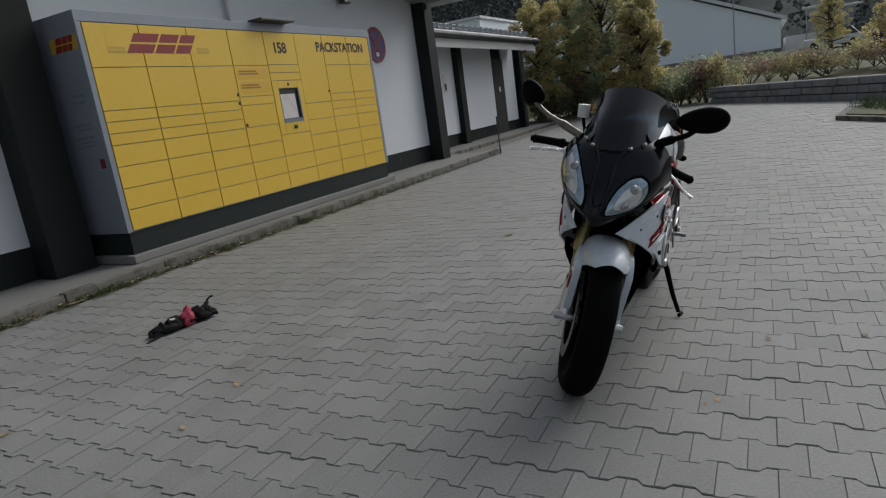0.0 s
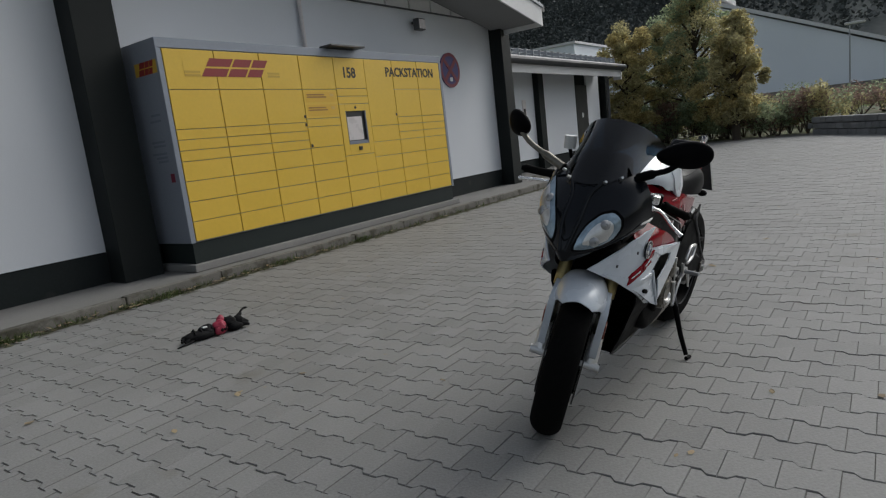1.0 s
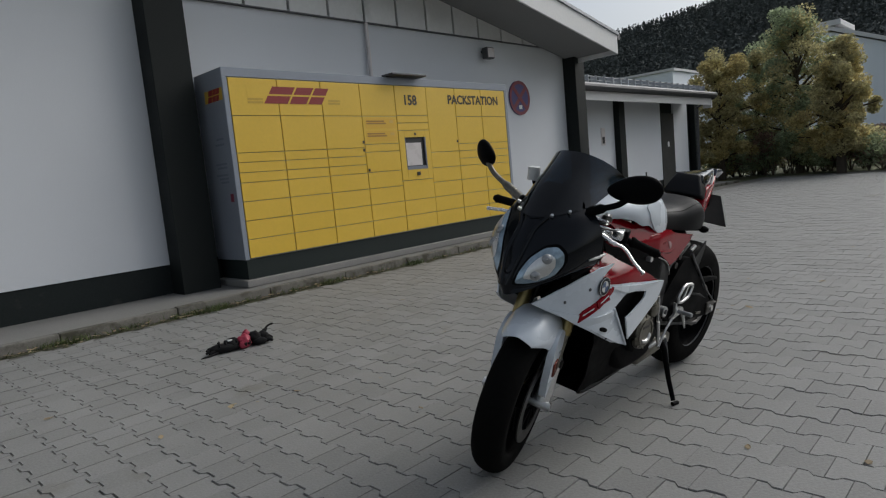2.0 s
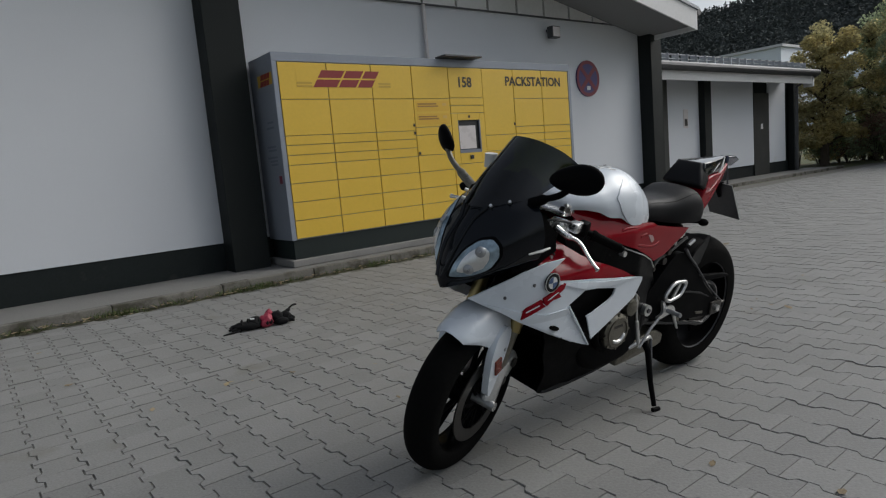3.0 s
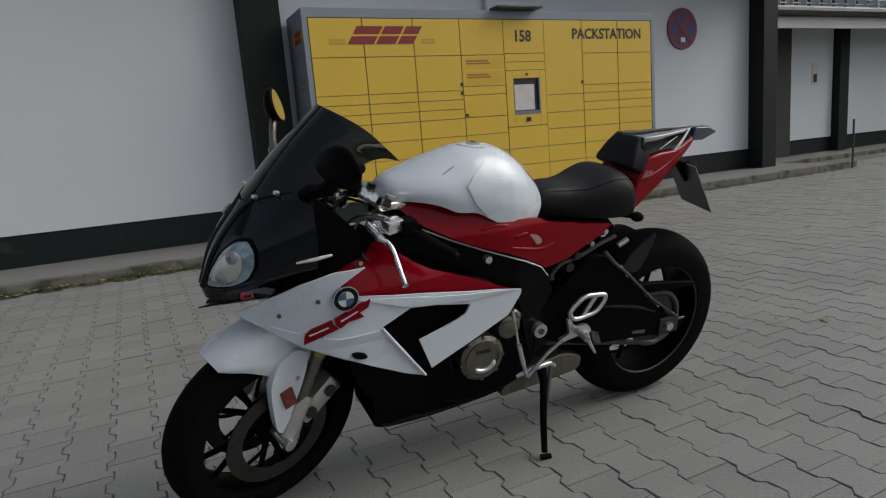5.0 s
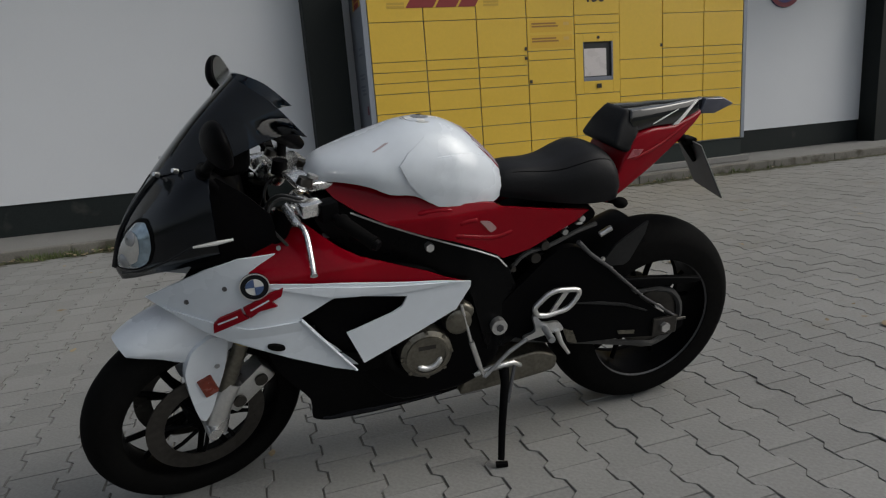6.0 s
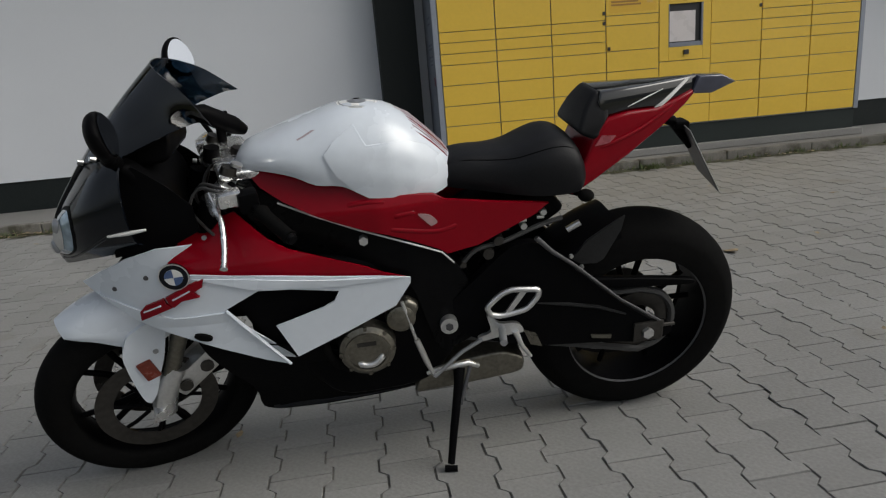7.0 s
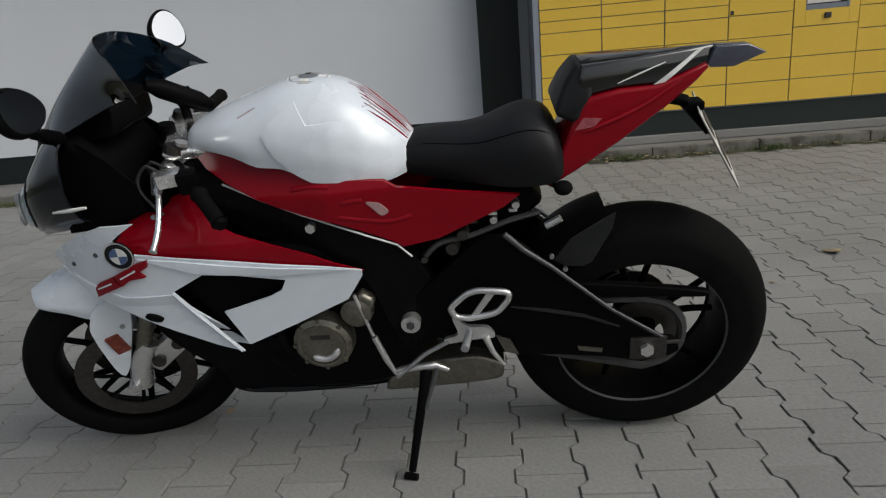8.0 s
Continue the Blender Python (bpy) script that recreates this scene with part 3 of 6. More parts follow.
for k in range(26):
    f = k / 25
    x, y = 21.5 - 1.6 * abs(f - 0.3), 3.2 - 7.5 * f
    shrub(x + r.uniform(-0.4, 0.8), y, 0.0, r.uniform(0.6, 0.9), r.uniform(0.7, 1.5), (GREENLEAF, OLIVELEAF, GREENLEAF, REDLEAF)[k % 4], 650, 40 + k, "low dense shrub with dull autumn leaves")
for k in range(30):
    f = k / 29
    shrub(24 + 5 * f + r.uniform(-1, 3), 0.5 - 14 * f + r.uniform(-0.5, 0.5), 0.15 + 0.2 * f, r.uniform(0.8, 1.4), r.uniform(0.7, 1.3), (REDLEAF, GREENLEAF, OLIVELEAF)[k % 3], 600, 90 + k, "shrub with russet and green leaves on the bank")
bm = bmesh.new()
rs = random.Random(8)
STONE_A, STONE_B = Vector((19.4, -3.9, 0)), Vector((11.2, -8.6, 0))
way = (STONE_B - STONE_A).normalized()
nrm = Vector((-way.y, way.x, 0))
stone_wall = thing("stone_wall", "low grey rubble-stone wall at the edge of the yard", "wall", kind="structure")
length = (STONE_B - STONE_A).length
for course in range(3):
    s = -0.3 * (course % 2)
    while s < length:
        w = rs.uniform(0.28, 0.6)
        bm = boxed(0.01, w - 0.01, rs.uniform(-0.03, 0.0), 0.35, 0.01, 0.175, 0.02)
        turn = Matrix.Translation(STONE_A + way * s + Vector((0, 0, -0.02 + 0.185 * course))) @ Matrix.Rotation(math.atan2(way.y, way.x), 4, "Z")
        bmesh.ops.transform(bm, matrix=turn, verts=bm.verts)
        part("stone", bm, STONE, stone_wall)
        s += w
# planted island
island = thing("planted_island", "kerbed island with short dry grass", "planted island", kind="structure")
bm = bmesh.new()
prism(bm, [(8.9, -6.6, -0.02), (7.2, -7.5, -0.02), (8.6, -9.6, -0.02), (11.5, -8.2, -0.02), (10.5, -6.9, -0.02)], (0, 0, 0.10))
part("kerbed_bed", bm, KERB, island)
bm = bmesh.new()
prism(bm, [(8.9, -6.75, 0.07), (7.45, -7.5, 0.07), (8.7, -9.4, 0.07), (11.2, -8.2, 0.07), (10.4, -7.05, 0.07)], (0, 0, 0.03))
part("soil", bm, EARTH, island)


def blades(name, n, where, height, material, parent, seed, lean=0.5):
    r = random.Random(seed)
    vs, fs = [], []
    for _ in range(n):
        p = Vector(where(r))
        h, w, a = height * r.uniform(0.4, 1.2), r.uniform(0.002, 0.005), r.uniform(0, 6.28)
        side, tip = Vector((math.cos(a), math.sin(a), 0)) * w, Vector((r.uniform(-lean, lean), r.uniform(-lean, lean), 1)).normalized() * h
        k = len(vs)
        vs += [p - side, p + side, p + tip * 0.6 + side * 0.7, p + tip]
        fs.append((k, k + 1, k + 2, k + 3))
    return from_lists(name, vs, fs, material, parent)


def on_island(r):
    u, v = r.random(), r.random()
    return (7.7 + 2.6 * u + 0.7 * v, -7.5 + 0.6 * u - 1.4 * v, 0.10)


tagged(blades("dry_grass", 2500, on_island, 0.22, WEED, None, 5), "short dry grass on the kerbed island", "grass", kind="stuff")

# halls beyond the bank
hall = thing("storage_hall", "large pale grey metal hall with a shallow gable", "hall")
bm = bmesh.new()
prism(bm, [(61, -6.9, 1.2), (61, -6.9, 4.3), (61, 7.2, 10.3), (61, 9.0, 10.3), (61, 24, 4.6), (61, 24, 1.2)], (40, 0, 0))
part("wall", bm, HALL, hall)
bm = bmesh.new()
prism(bm, [(60.6, -7.4, 4.25), (60.6, -7.4, 4.55), (60.6, 7.2, 10.75), (60.6, 9.0, 10.75), (60.6, 9.0, 10.4), (60.6, 7.2, 10.4)], (41, 0, 0))
part("roof", bm, CLAD, hall, "white roof edge")
part("ridge_vent", boxed(60.5, 66, 6.4, 8.9, 10.76, 11.2), CLAD, hall)
part("base_strip", boxed(60.95, 61.0, -6.9, 24, 1.0, 2.0), SLAB, hall)
hall2 = thing("flat_hall", "flat-roofed pale hall behind the annex", "hall")
part("wall", boxed(52, 70, 17.5, 30, 1.0, 8.4), HALL, hall2)
part("roof_edge", boxed(51.8, 70.2, 17.3, 30.2, 8.41, 8.62), CLAD, hall2)
low_hall = thing("low_store", "low white store beside the hall", "store")
part("wall", boxed(62, 70, -11.5, -7.3, 1.2, 2.9), CLAD, low_hall)
for px, py, h in ((50, -3.6, 4.8), (56, -8.6, 3.6), (57, -11.5, 3.4)):
    post = thing("street_lamp", "slim street lamp before the hall", "street lamp", "street lamps", at=pose(px, py, 1.2))
    part("pole", cyl(bmesh.new(), (0, 0, -0.3), (0, 0, h - 0.2), 0.06, 0.04, seg=8), STEEL, post)
    part("head", boxed(-0.2, 0.2, -0.9, 0.3, h - 0.2, h - 0.05, 0.03), WHITE, post)
for k, (px, py) in enumerate(((52, -10.2), (53, -12.3), (51, -14.0))):
    car = thing("parked_car", "small pale car parked far off before the hall", "car", "far parked cars", at=pose(px, py, 1.3, 0, 0, 80))
    bm = boxed(-2, 2, -0.8, 0.8, 0.25, 0.85, 0.12)
    part("body", bm, (WHITE, HALL, GUTTER)[k], car)
    bm = bmesh.new()
    prism(bm, [(-1.5, -0.7, 0.86), (-1.0, -0.7, 1.4), (0.5, -0.7, 1.4), (1.1, -0.7, 0.86)], (0, 1.4, 0))
    part("cabin", bm, GUTTER, car)
    for wx in (-1.25, 1.25):
        for wy in (-0.82, 0.66):
            part("wheel", cyl(bmesh.new(), (wx, wy, 0.3), (wx, wy + 0.16, 0.3), 0.3, seg=12), BLACK, car)


# wooded hill
def ridge(az):
    a = math.degrees(az)
    return 10.6 + 3.2 * math.exp(-((a - 8) / 16) ** 2) - 0.09 * max(a - 28, 0) - 0.05 * max(-10 - a, 0)


def hill_z(d, az):
    f = min(max((d - 95) / 200, 0), 1)
    return 1.0 + (300 * math.tan(radians(ridge(az))) - 10) * (f ** 0.85)


vs, fs, nr, na = [], [], 12, 60
for i in range(nr):
    for j in range(na):
        d, az = 90 + 250 * i / (nr - 1), radians(-60 + 150 * j / (na - 1))
        vs.append((-3 + d * math.cos(az), -6 + d * math.sin(az), hill_z(d, az) if i else -1))
for i in range(nr - 1):
    for j in range(na - 1):
        a = i * na + j
        fs.append((a, a + 1, a + na + 1, a + na))
hill = tagged(from_lists("wooded_hill", vs, fs, FOREST), "steep hillside of dark conifer forest", "hill", kind="structure")
vs, fs = [], []
rh = random.Random(77)
for k in range(9500):
    d, az = 92 + 205 * math.sqrt(rh.random()), radians(rh.uniform(-25, 50))
    bx, by, bz = -3 + d * math.cos(az), -6 + d * math.sin(az), hill_z(d, az)
    h, w = rh.uniform(3.5, 7.5), rh.uniform(1.2, 2.4)
    for q in range(40):
        f, a = rh.random() ** 0.8, rh.uniform(0, 6.283)
        rr = w * (1.05 - f) * rh.uniform(0.35, 1.0)
        c = Vector((bx + rr * math.cos(a), by + rr * math.sin(a), bz + h * f))
        p = Vector((rh.uniform(-1, 1), rh.uniform(-1, 1), rh.uniform(-0.4, 0.6))).normalized() * rh.uniform(0.2, 0.5)
        o = p.cross(Vector((rh.uniform(-1, 1), rh.uniform(-1, 1), rh.uniform(-1, 1)))).normalized() * rh.uniform(0.18, 0.4)
        k0 = len(vs)
        vs += [c - p, c + o, c + p, c - o]
        fs.append((k0, k0 + 1, k0 + 2, k0 + 3))
tagged(from_lists("hill_forest", vs, fs, FOREST), "dense dark conifers on the hillside", "forest", kind="stuff")

# ---- motorcycle: x forward, y to its left, z up; leaning on its stand ----
BODY_WHITE = mat("white bike paint", (0.605, 0.652, 0.705), 0.25, vary=0.03, scale=3, fine=40, coat=0.35)
BODY_RED = mat("red bike paint", (0.205, 0.0015, 0.0078), 0.12, vary=0.06, scale=3, fine=40, spec=0.17)
BODY_BLACK = mat("black bike paint", (0.0038, 0.0052, 0.0078), 0.09, vary=0.1, scale=3, fine=40, spec=0.27)
MATT_BLACK = mat("matt black casting", (0.0028, 0.0028, 0.0032), 0.5, vary=0.25, scale=12, fine=90, bump=0.1, spec=0.035)
FRAME_BLACK = mat("satin black frame paint", (0.0027, 0.0028, 0.0031), 0.3, vary=0.35, scale=10, fine=60, bump=0.12, spec=0.075)
RUBBER = mat("tyre rubber", (0.0048, 0.0048, 0.0047), 0.8, vary=0.3, scale=10, fine=70, bump=0.15, spec=0.035)
LEATHER = mat("black seat cover", (0.0075, 0.0078, 0.009), 0.5, vary=0.2, scale=9, fine=160, bump=0.1, spec=0.2)
ALLOY = mat("brushed alloy", (0.66, 0.66, 0.65), 0.34, 0.9, vary=0.12, scale=9, fine=120, bump=0.05)
CASE = mat("cast engine cover", (0.17, 0.16, 0.132), 0.34, 0.85, vary=0.35, scale=16, fine=90, bump=0.14)
GOLD = mat("gold fork tube", (0.34, 0.27, 0.12), 0.35, 0.9, vary=0.1, scale=9)
DISC = mat("brake disc steel", (0.062, 0.058, 0.053), 0.35, 0.8, vary=0.3, scale=16)
REFLECTOR = mat("red reflector", (0.16, 0.028, 0.016), 0.25, vary=0.25, scale=40)
BRIGHT = mat("polished yoke alloy", (0.84, 0.84, 0.83), 0.24, 0.92, vary=0.25, scale=30, fine=150, bump=0.1)
TAIL_MARK = mat("faded red print", (0.30, 0.07, 0.085), 0.3, vary=0.3, scale=30)
TAIL_LENS = mat("smoked tail lens", (0.055, 0.06, 0.085), 0.12, vary=0.2, scale=12, coat=0.6)
COWL_BLACK = mat("polished black cowl paint", (0.005, 0.0055, 0.0065), 0.06, vary=0.1, scale=3, fine=40, spec=0.5, coat=0.5)
# Lighter than the other blacks: sheen of bracket and arm ridge is painted in.
HUGGER = mat("sheen-grey black plastic", (0.013, 0.0135, 0.014), 0.45, vary=0.3, scale=12, fine=90, bump=0.1, spec=0.25)
SCOOP = mat("bare scoop lining", (0.36, 0.22, 0.22), 0.5, vary=0.15, scale=30)
LAMP = mat("headlamp lens", (0.26, 0.35, 0.42), 0.10, 0.4, vary=0.4, scale=22, fine=60, coat=1.0)
MIRROR = mat("mirror glass", (0.9, 0.9, 0.9), 0.03, 1.0, vary=0.0)
CABLE = mat("braided line", (0.04, 0.04, 0.04), 0.5, vary=0.2, scale=40)
TINT = glass("smoked windscreen", (0.008, 0.018, 0.031), 0.03, 1.48)
PRINT_BLUE = mat("badge blue", (0.05, 0.09, 0.2), 0.3, vary=0.05, coat=0.5)
PRINT_CREASE_GREY = mat("grey tank print and crease shade", (0.34, 0.28, 0.3), 0.35, vary=0.1, scale=20)
PLATE = mat("number plate", (0.62, 0.62, 0.6), 0.4, vary=0.05, scale=10)

LEAN = 12.0
BIKE = Matrix.Translation((-0.190, -4.833, 0.012)) @ Matrix.Rotation(radians(-0.92), 4, "Z") @ Matrix.Rotation(radians(LEAN), 4, "X") @ Matrix.Rotation(math.pi, 4, "Z") @ Matrix.Rotation(radians(0.42), 4, "Y")
bike = thing("motorcycle", "white, red and black sport motorcycle leaning on its side stand", "motorcycle", at=BIKE)
AX_R, AX_F, R_R, R_F = Vector((0.015, 0, 0.321)), Vector((1.434, 0, 0.302)), 0.334, 0.299
RAKE = radians(24)
PIVOT = Vector((1.10, 0, 0.95))
STEER = Matrix.Translation((0.003, -0.009, -0.024)) @ Matrix.Translation(PIVOT) @ Matrix.Rotation(radians(19), 4, Vector((-math.sin(RAKE), 0, math.cos(RAKE)))) @ Matrix.Translation(-PIVOT)


def steered(bm):
    bmesh.ops.transform(bm, matrix=STEER, verts=bm.verts)
    return bm


def lathe(bm, profile, centre, seg=48, closed=True):
    """Turn a profile of (radius, y) round a wheel's axle."""
    rings = []
    for k in range(seg):
        a = 2 * math.pi * k / seg
        rings.append([bm.verts.new(centre + Vector((r * math.cos(a), y, r * math.sin(a)))) for r, y in profile])
    n = len(profile)
    for k in range(seg):
        p, q = rings[k], rings[(k + 1) % seg]
        for i in range(n if closed else n - 1):
            bm.faces.new((p[i], p[(i + 1) % n], q[(i + 1) % n], q[i]))
    return bm


def tyre(centre, R, width, rim):
    prof = []
    for k in range(15):
        a = math.pi * (k / 14) - math.pi / 2
        prof.append((R - width * 0.42 + width * 0.42 * math.cos(a), width / 2 * math.sin(a)))
    prof = [(rim, -width * 0.40), (R - width * 0.62, -width * 0.475)] + prof[1:-1] + [(R - width * 0.62, width * 0.475), (rim, width * 0.40)]
    return lathe(bmesh.new(), prof, centre, 64)


def rim(centre, r_out, width):
    bm = bmesh.new()
    h = width / 2
    lathe(bm, [(r_out + 0.004, -h), (r_out + 0.004, h), (r_out - 0.008, h), (r_out - 0.014, h * 0.7), (r_out - 0.02, 0), (r_out - 0.014, -h * 0.7), (r_out - 0.008, -h)], centre, 48)
    lathe(bm, [(0.048, -0.045), (0.048, 0.045), (0.016, 0.045), (0.016, -0.045)], centre, 24)
    return bm


def spokes_of(wheel_part, centre, r_out, spokes, turn, fit):
    for k in range(spokes):
        for spread in (-1, 1):
            bm = bmesh.new()
            a0 = turn + 2 * math.pi * k / spokes + spread * 0.10
            a1 = turn + 2 * math.pi * k / spokes + spread * 0.235
            pts, rad = [], []
            for t in (0.0, 0.35, 0.7, 1.0):
                a, r = a0 + (a1 - a0) * t, 0.04 + (r_out - 0.02 - 0.04) * t
                pts.append(centre + Vector((r * math.cos(a), 0, r * math.sin(a))))
                rad.append(0.0105 - 0.002 * t)
            tube(bm, pts, rad, 8)
            part("spoke", fit(bm), MATT_BLACK, wheel_part, smooth=50)


def body(outline, wide, bevel=0.012, seg=3):
    """A solid from a side outline (x, z), as wide to each side as wide(x, z) says, with rounded edges."""
    bm = bmesh.new()
    left = [bm.verts.new((x, wide(x, z), z)) for x, z in outline]
    right = [bm.verts.new((x, -wide(x, z), z)) for x, z in outline]
    caps = [bm.faces.new(left), bm.faces.new(right[::-1])]
    for i in range(len(left)):
        j = (i + 1) % len(left)
        bm.faces.new((left[i], right[i], right[j], left[j]))
    if bevel:
        bmesh.ops.recalc_face_normals(bm, faces=bm.faces)
        rimmed = [e for f in caps for e in f.edges]
        bmesh.ops.bevel(bm, geom=rimmed, offset=bevel, segments=seg, profile=0.5, affect="EDGES", clamp_overlap=True)
    return bm


def soft(outline, n=4, sharp=()):
    """Round off a closed outline; corners whose index is in sharp stay as they are."""
    out, m = [], len(outline)
    for i in range(m):
        p0, p1, p2 = (Vector(outline[(i + k) % m]) for k in (-1, 0, 1))
        if i in sharp:
            out.append(tuple(p1))
            continue
        a, b = p1 + (p0 - p1) * 0.3, p1 + (p2 - p1) * 0.3
        for k in range(n + 1):
            t = k / n
            q = a * (1 - t) ** 2 + 2 * p1 * t * (1 - t) + b * t * t
            out.append(tuple(q))
    return out


def panel(outline, wide, thick=0.004, side=1, step=0.03):
    """A curved sheet: a side outline (x, z) laid on the surface y = wide(x, z)."""
    bm = bmesh.new()
    ring = [bm.verts.new((x, 0, z)) for x, z in outline]
    edges = [bm.edges.new((ring[i], ring[(i + 1) % len(ring)])) for i in range(len(ring))]
    bmesh.ops.triangle_fill(bm, edges=edges, use_beauty=True)
    for _ in range(4):
        long = [e for e in bm.edges if e.calc_length() > step]
        if not long:
            break
        bmesh.ops.subdivide_edges(bm, edges=long, cuts=1)
        bmesh.ops.triangulate(bm, faces=bm.faces)
        bmesh.ops.beautify_fill(bm, faces=bm.faces, edges=[e for e in bm.edges if not e.is_boundary])
    for v in bm.verts:
        v.co.y = wide(v.co.x, v.co.z)
    bmesh.ops.recalc_face_normals(bm, faces=bm.faces)
    if sum(f.normal.y for f in bm.faces) < 0:
        bmesh.ops.reverse_faces(bm, faces=bm.faces)
    top = list(bm.faces)
    made = bmesh.ops.extrude_face_region(bm, geom=top)
    for v in (g for g in made["geom"] if isinstance(g, bmesh.types.BMVert)):
        v.co.y -= thick
    if side < 0:
        for v in bm.verts:
            v.co.y = -v.co.y
    return bm


def loft(rows, closed=False, fine=4):
    """A soft surface through rows of 3D points."""
    rows = [smooth_line(r, fine) for r in rows]
    cols = [smooth_line([r[i] for r in rows], fine) for i in range(len(rows[0]))]
    bm = bmesh.new()
    grid = [[bm.verts.new(p) for p in c] for c in cols]
    for a, b in zip(grid, grid[1:]):
        for i in range(len(a) - 1):
            bm.faces.new((a[i], a[i + 1], b[i + 1], b[i]))
    if closed:
        for i in range(len(grid[0]) - 1):
            bm.faces.new((grid[-1][i], grid[-1][i + 1], grid[0][i + 1], grid[0][i]))
    return bm, grid


def thicken(bm, t):
    bmesh.ops.recalc_face_normals(bm, faces=bm.faces)
    bmesh.ops.solidify(bm, geom=list(bm.faces), thickness=t)
    return bm


# wheels
wheel = part("rear_wheel", rim(AX_R, 0.228, 0.15), MATT_BLACK, bike, smooth=40)
spokes_of(wheel, AX_R, 0.222, 5, 0.3, lambda b: b)
part("tyre", tyre(AX_R, R_R, 0.19, 0.222), RUBBER, wheel, smooth=60)
part("rim_lip", lathe(bmesh.new(), [(0.225, 0.080), (0.220, 0.086), (0.213, 0.082), (0.218, 0.077)], AX_R, 48), GUTTER, wheel, smooth=50)
part("brake_disc", lathe(bmesh.new(), [(0.11, -0.062), (0.11, -0.057), (0.07, -0.057), (0.07, -0.062)], AX_R, 40), DISC, wheel)
part("sprocket", lathe(bmesh.new(), [(0.105, 0.078), (0.105, 0.084), (0.06, 0.084), (0.06, 0.078)], AX_R, 40), DISC, wheel)
part("axle", cyl(bmesh.new(), AX_R + Vector((0, -0.15, 0)), AX_R + Vector((0, 0.15, 0)), 0.014, seg=16), ALLOY, wheel, smooth=40)
wheel = part("front_wheel", steered(rim(AX_F, 0.222, 0.09)), MATT_BLACK, bike, smooth=40)
spokes_of(wheel, AX_F, 0.222, 5, 0.9, steered)
part("tyre", steered(tyre(AX_F, R_F, 0.122, 0.212)), RUBBER, wheel, smooth=60)
for s in (1, -1):
    part("brake_disc", steered(lathe(bmesh.new(), [(0.160, s * 0.068), (0.160, s * 0.073), (0.114, s * 0.073), (0.114, s * 0.068)], AX_F, 48)), DISC, wheel, smooth=30)
    for k in range(8):
        a = 2 * math.pi * k / 8
        part("disc_arm", steered(tube(bmesh.new(), [AX_F + Vector((r * math.cos(a + r * 2), s * 0.066, r * math.sin(a + r * 2))) for r in (0.04, 0.09, 0.125)], 0.006, 6)), MATT_BLACK, wheel)
part("axle", steered(cyl(bmesh.new(), AX_F + Vector((0, -0.135, 0)), AX_F + Vector((0, 0.135, 0)), 0.017, seg=16)), ALLOY, wheel, smooth=40)

# fork, brakes, mudguard
back = Vector((-math.sin(RAKE), 0, math.cos(RAKE)))
for s in (1, -1):
    foot = AX_F + Vector((-0.012, s * 0.094, 0.006))
    fork = part("fork_leg", steered(cyl(bmesh.new(), foot + back * 0.26, foot + back * 0.49, 0.026, seg=20)), GOLD, bike, "dull gold upper fork tube", smooth=40)
    part("fork_top", steered(cyl(bmesh.new(), foot + back * 0.49, foot + back * 0.64, 0.0255, seg=20)), MATT_BLACK, fork, smooth=40)
    part("stanchion", steered(cyl(bmesh.new(), foot + back * 0.05, foot + back * 0.26, 0.021, seg=18)), CASE, fork, smooth=40)
    bm = tube(bmesh.new(), [foot + back * 0.13 + Vector((-0.012, 0, 0)), foot + back * 0.06, foot + Vector((0, 0, -0.02))], [0.026, 0.03, 0.032], 12)
    part("axle_clamp", steered(bm), ALLOY, fork, smooth=50)
    m = Matrix.Translation(foot + Vector((-0.105, -s * 0.022, 0.075))) @ Matrix.Rotation(radians(35), 4, "Y")
    caliper = part("brake_caliper", steered(box(bmesh.new(), -0.075, 0.075, -0.032, 0.032, -0.032, 0.034, 0.012, m=m)), ALLOY, bike, "silver radial brake caliper", smooth=40)
    for k in (-0.04, 0.04):
        part("piston_cap", steered(cyl(bmesh.new(), m @ Vector((k, s * 0.03, 0)), m @ Vector((k, s * 0.04, 0)), 0.018, seg=14)), DISC, caliper)
    part("brake_line", steered(tube(bmesh.new(), smooth_line([foot + Vector((-0.07, 0, 0.11)), foot + Vector((-0.10, 0.01 * s, 0.2)), foot + back * 0.32 + Vector((-0.05, -0.02 * s, 0)), PIVOT + Vector((0.05, s * 0.05, -0.15))], 5), 0.005, 6)), CABLE, caliper)
# mudguard: an arch over the tyre with a leg down each fork
rows = []
SKIRT = ((62, 0.93, 0.052), (66, 0.88, 0.066), (73, 0.80, 0.078), (81, 0.71, 0.088), (90, 0.66, 0.096), (100, 0.64, 0.099), (110, 0.72, 0.092), (122, 0.86, 0.072))
for deg, low, h in SKIRT:
    a = radians(deg)
    r = R_F + 0.042
    rows.append([AX_F + Vector((r * f * math.cos(a), w, r * f * math.sin(a))) for w, f in ((-h, low), (-h * 0.99, 0.5 + low / 2 - 0.02), (-h * 0.64, 0.99), (0, 1.03), (h * 0.64, 0.99), (h * 0.99, 0.5 + low / 2 - 0.02), (h, low))])
guard = part("front_mudguard", steered(thicken(loft(rows)[0], 0.004)), BODY_WHITE, bike, "white front mudguard", smooth=60)
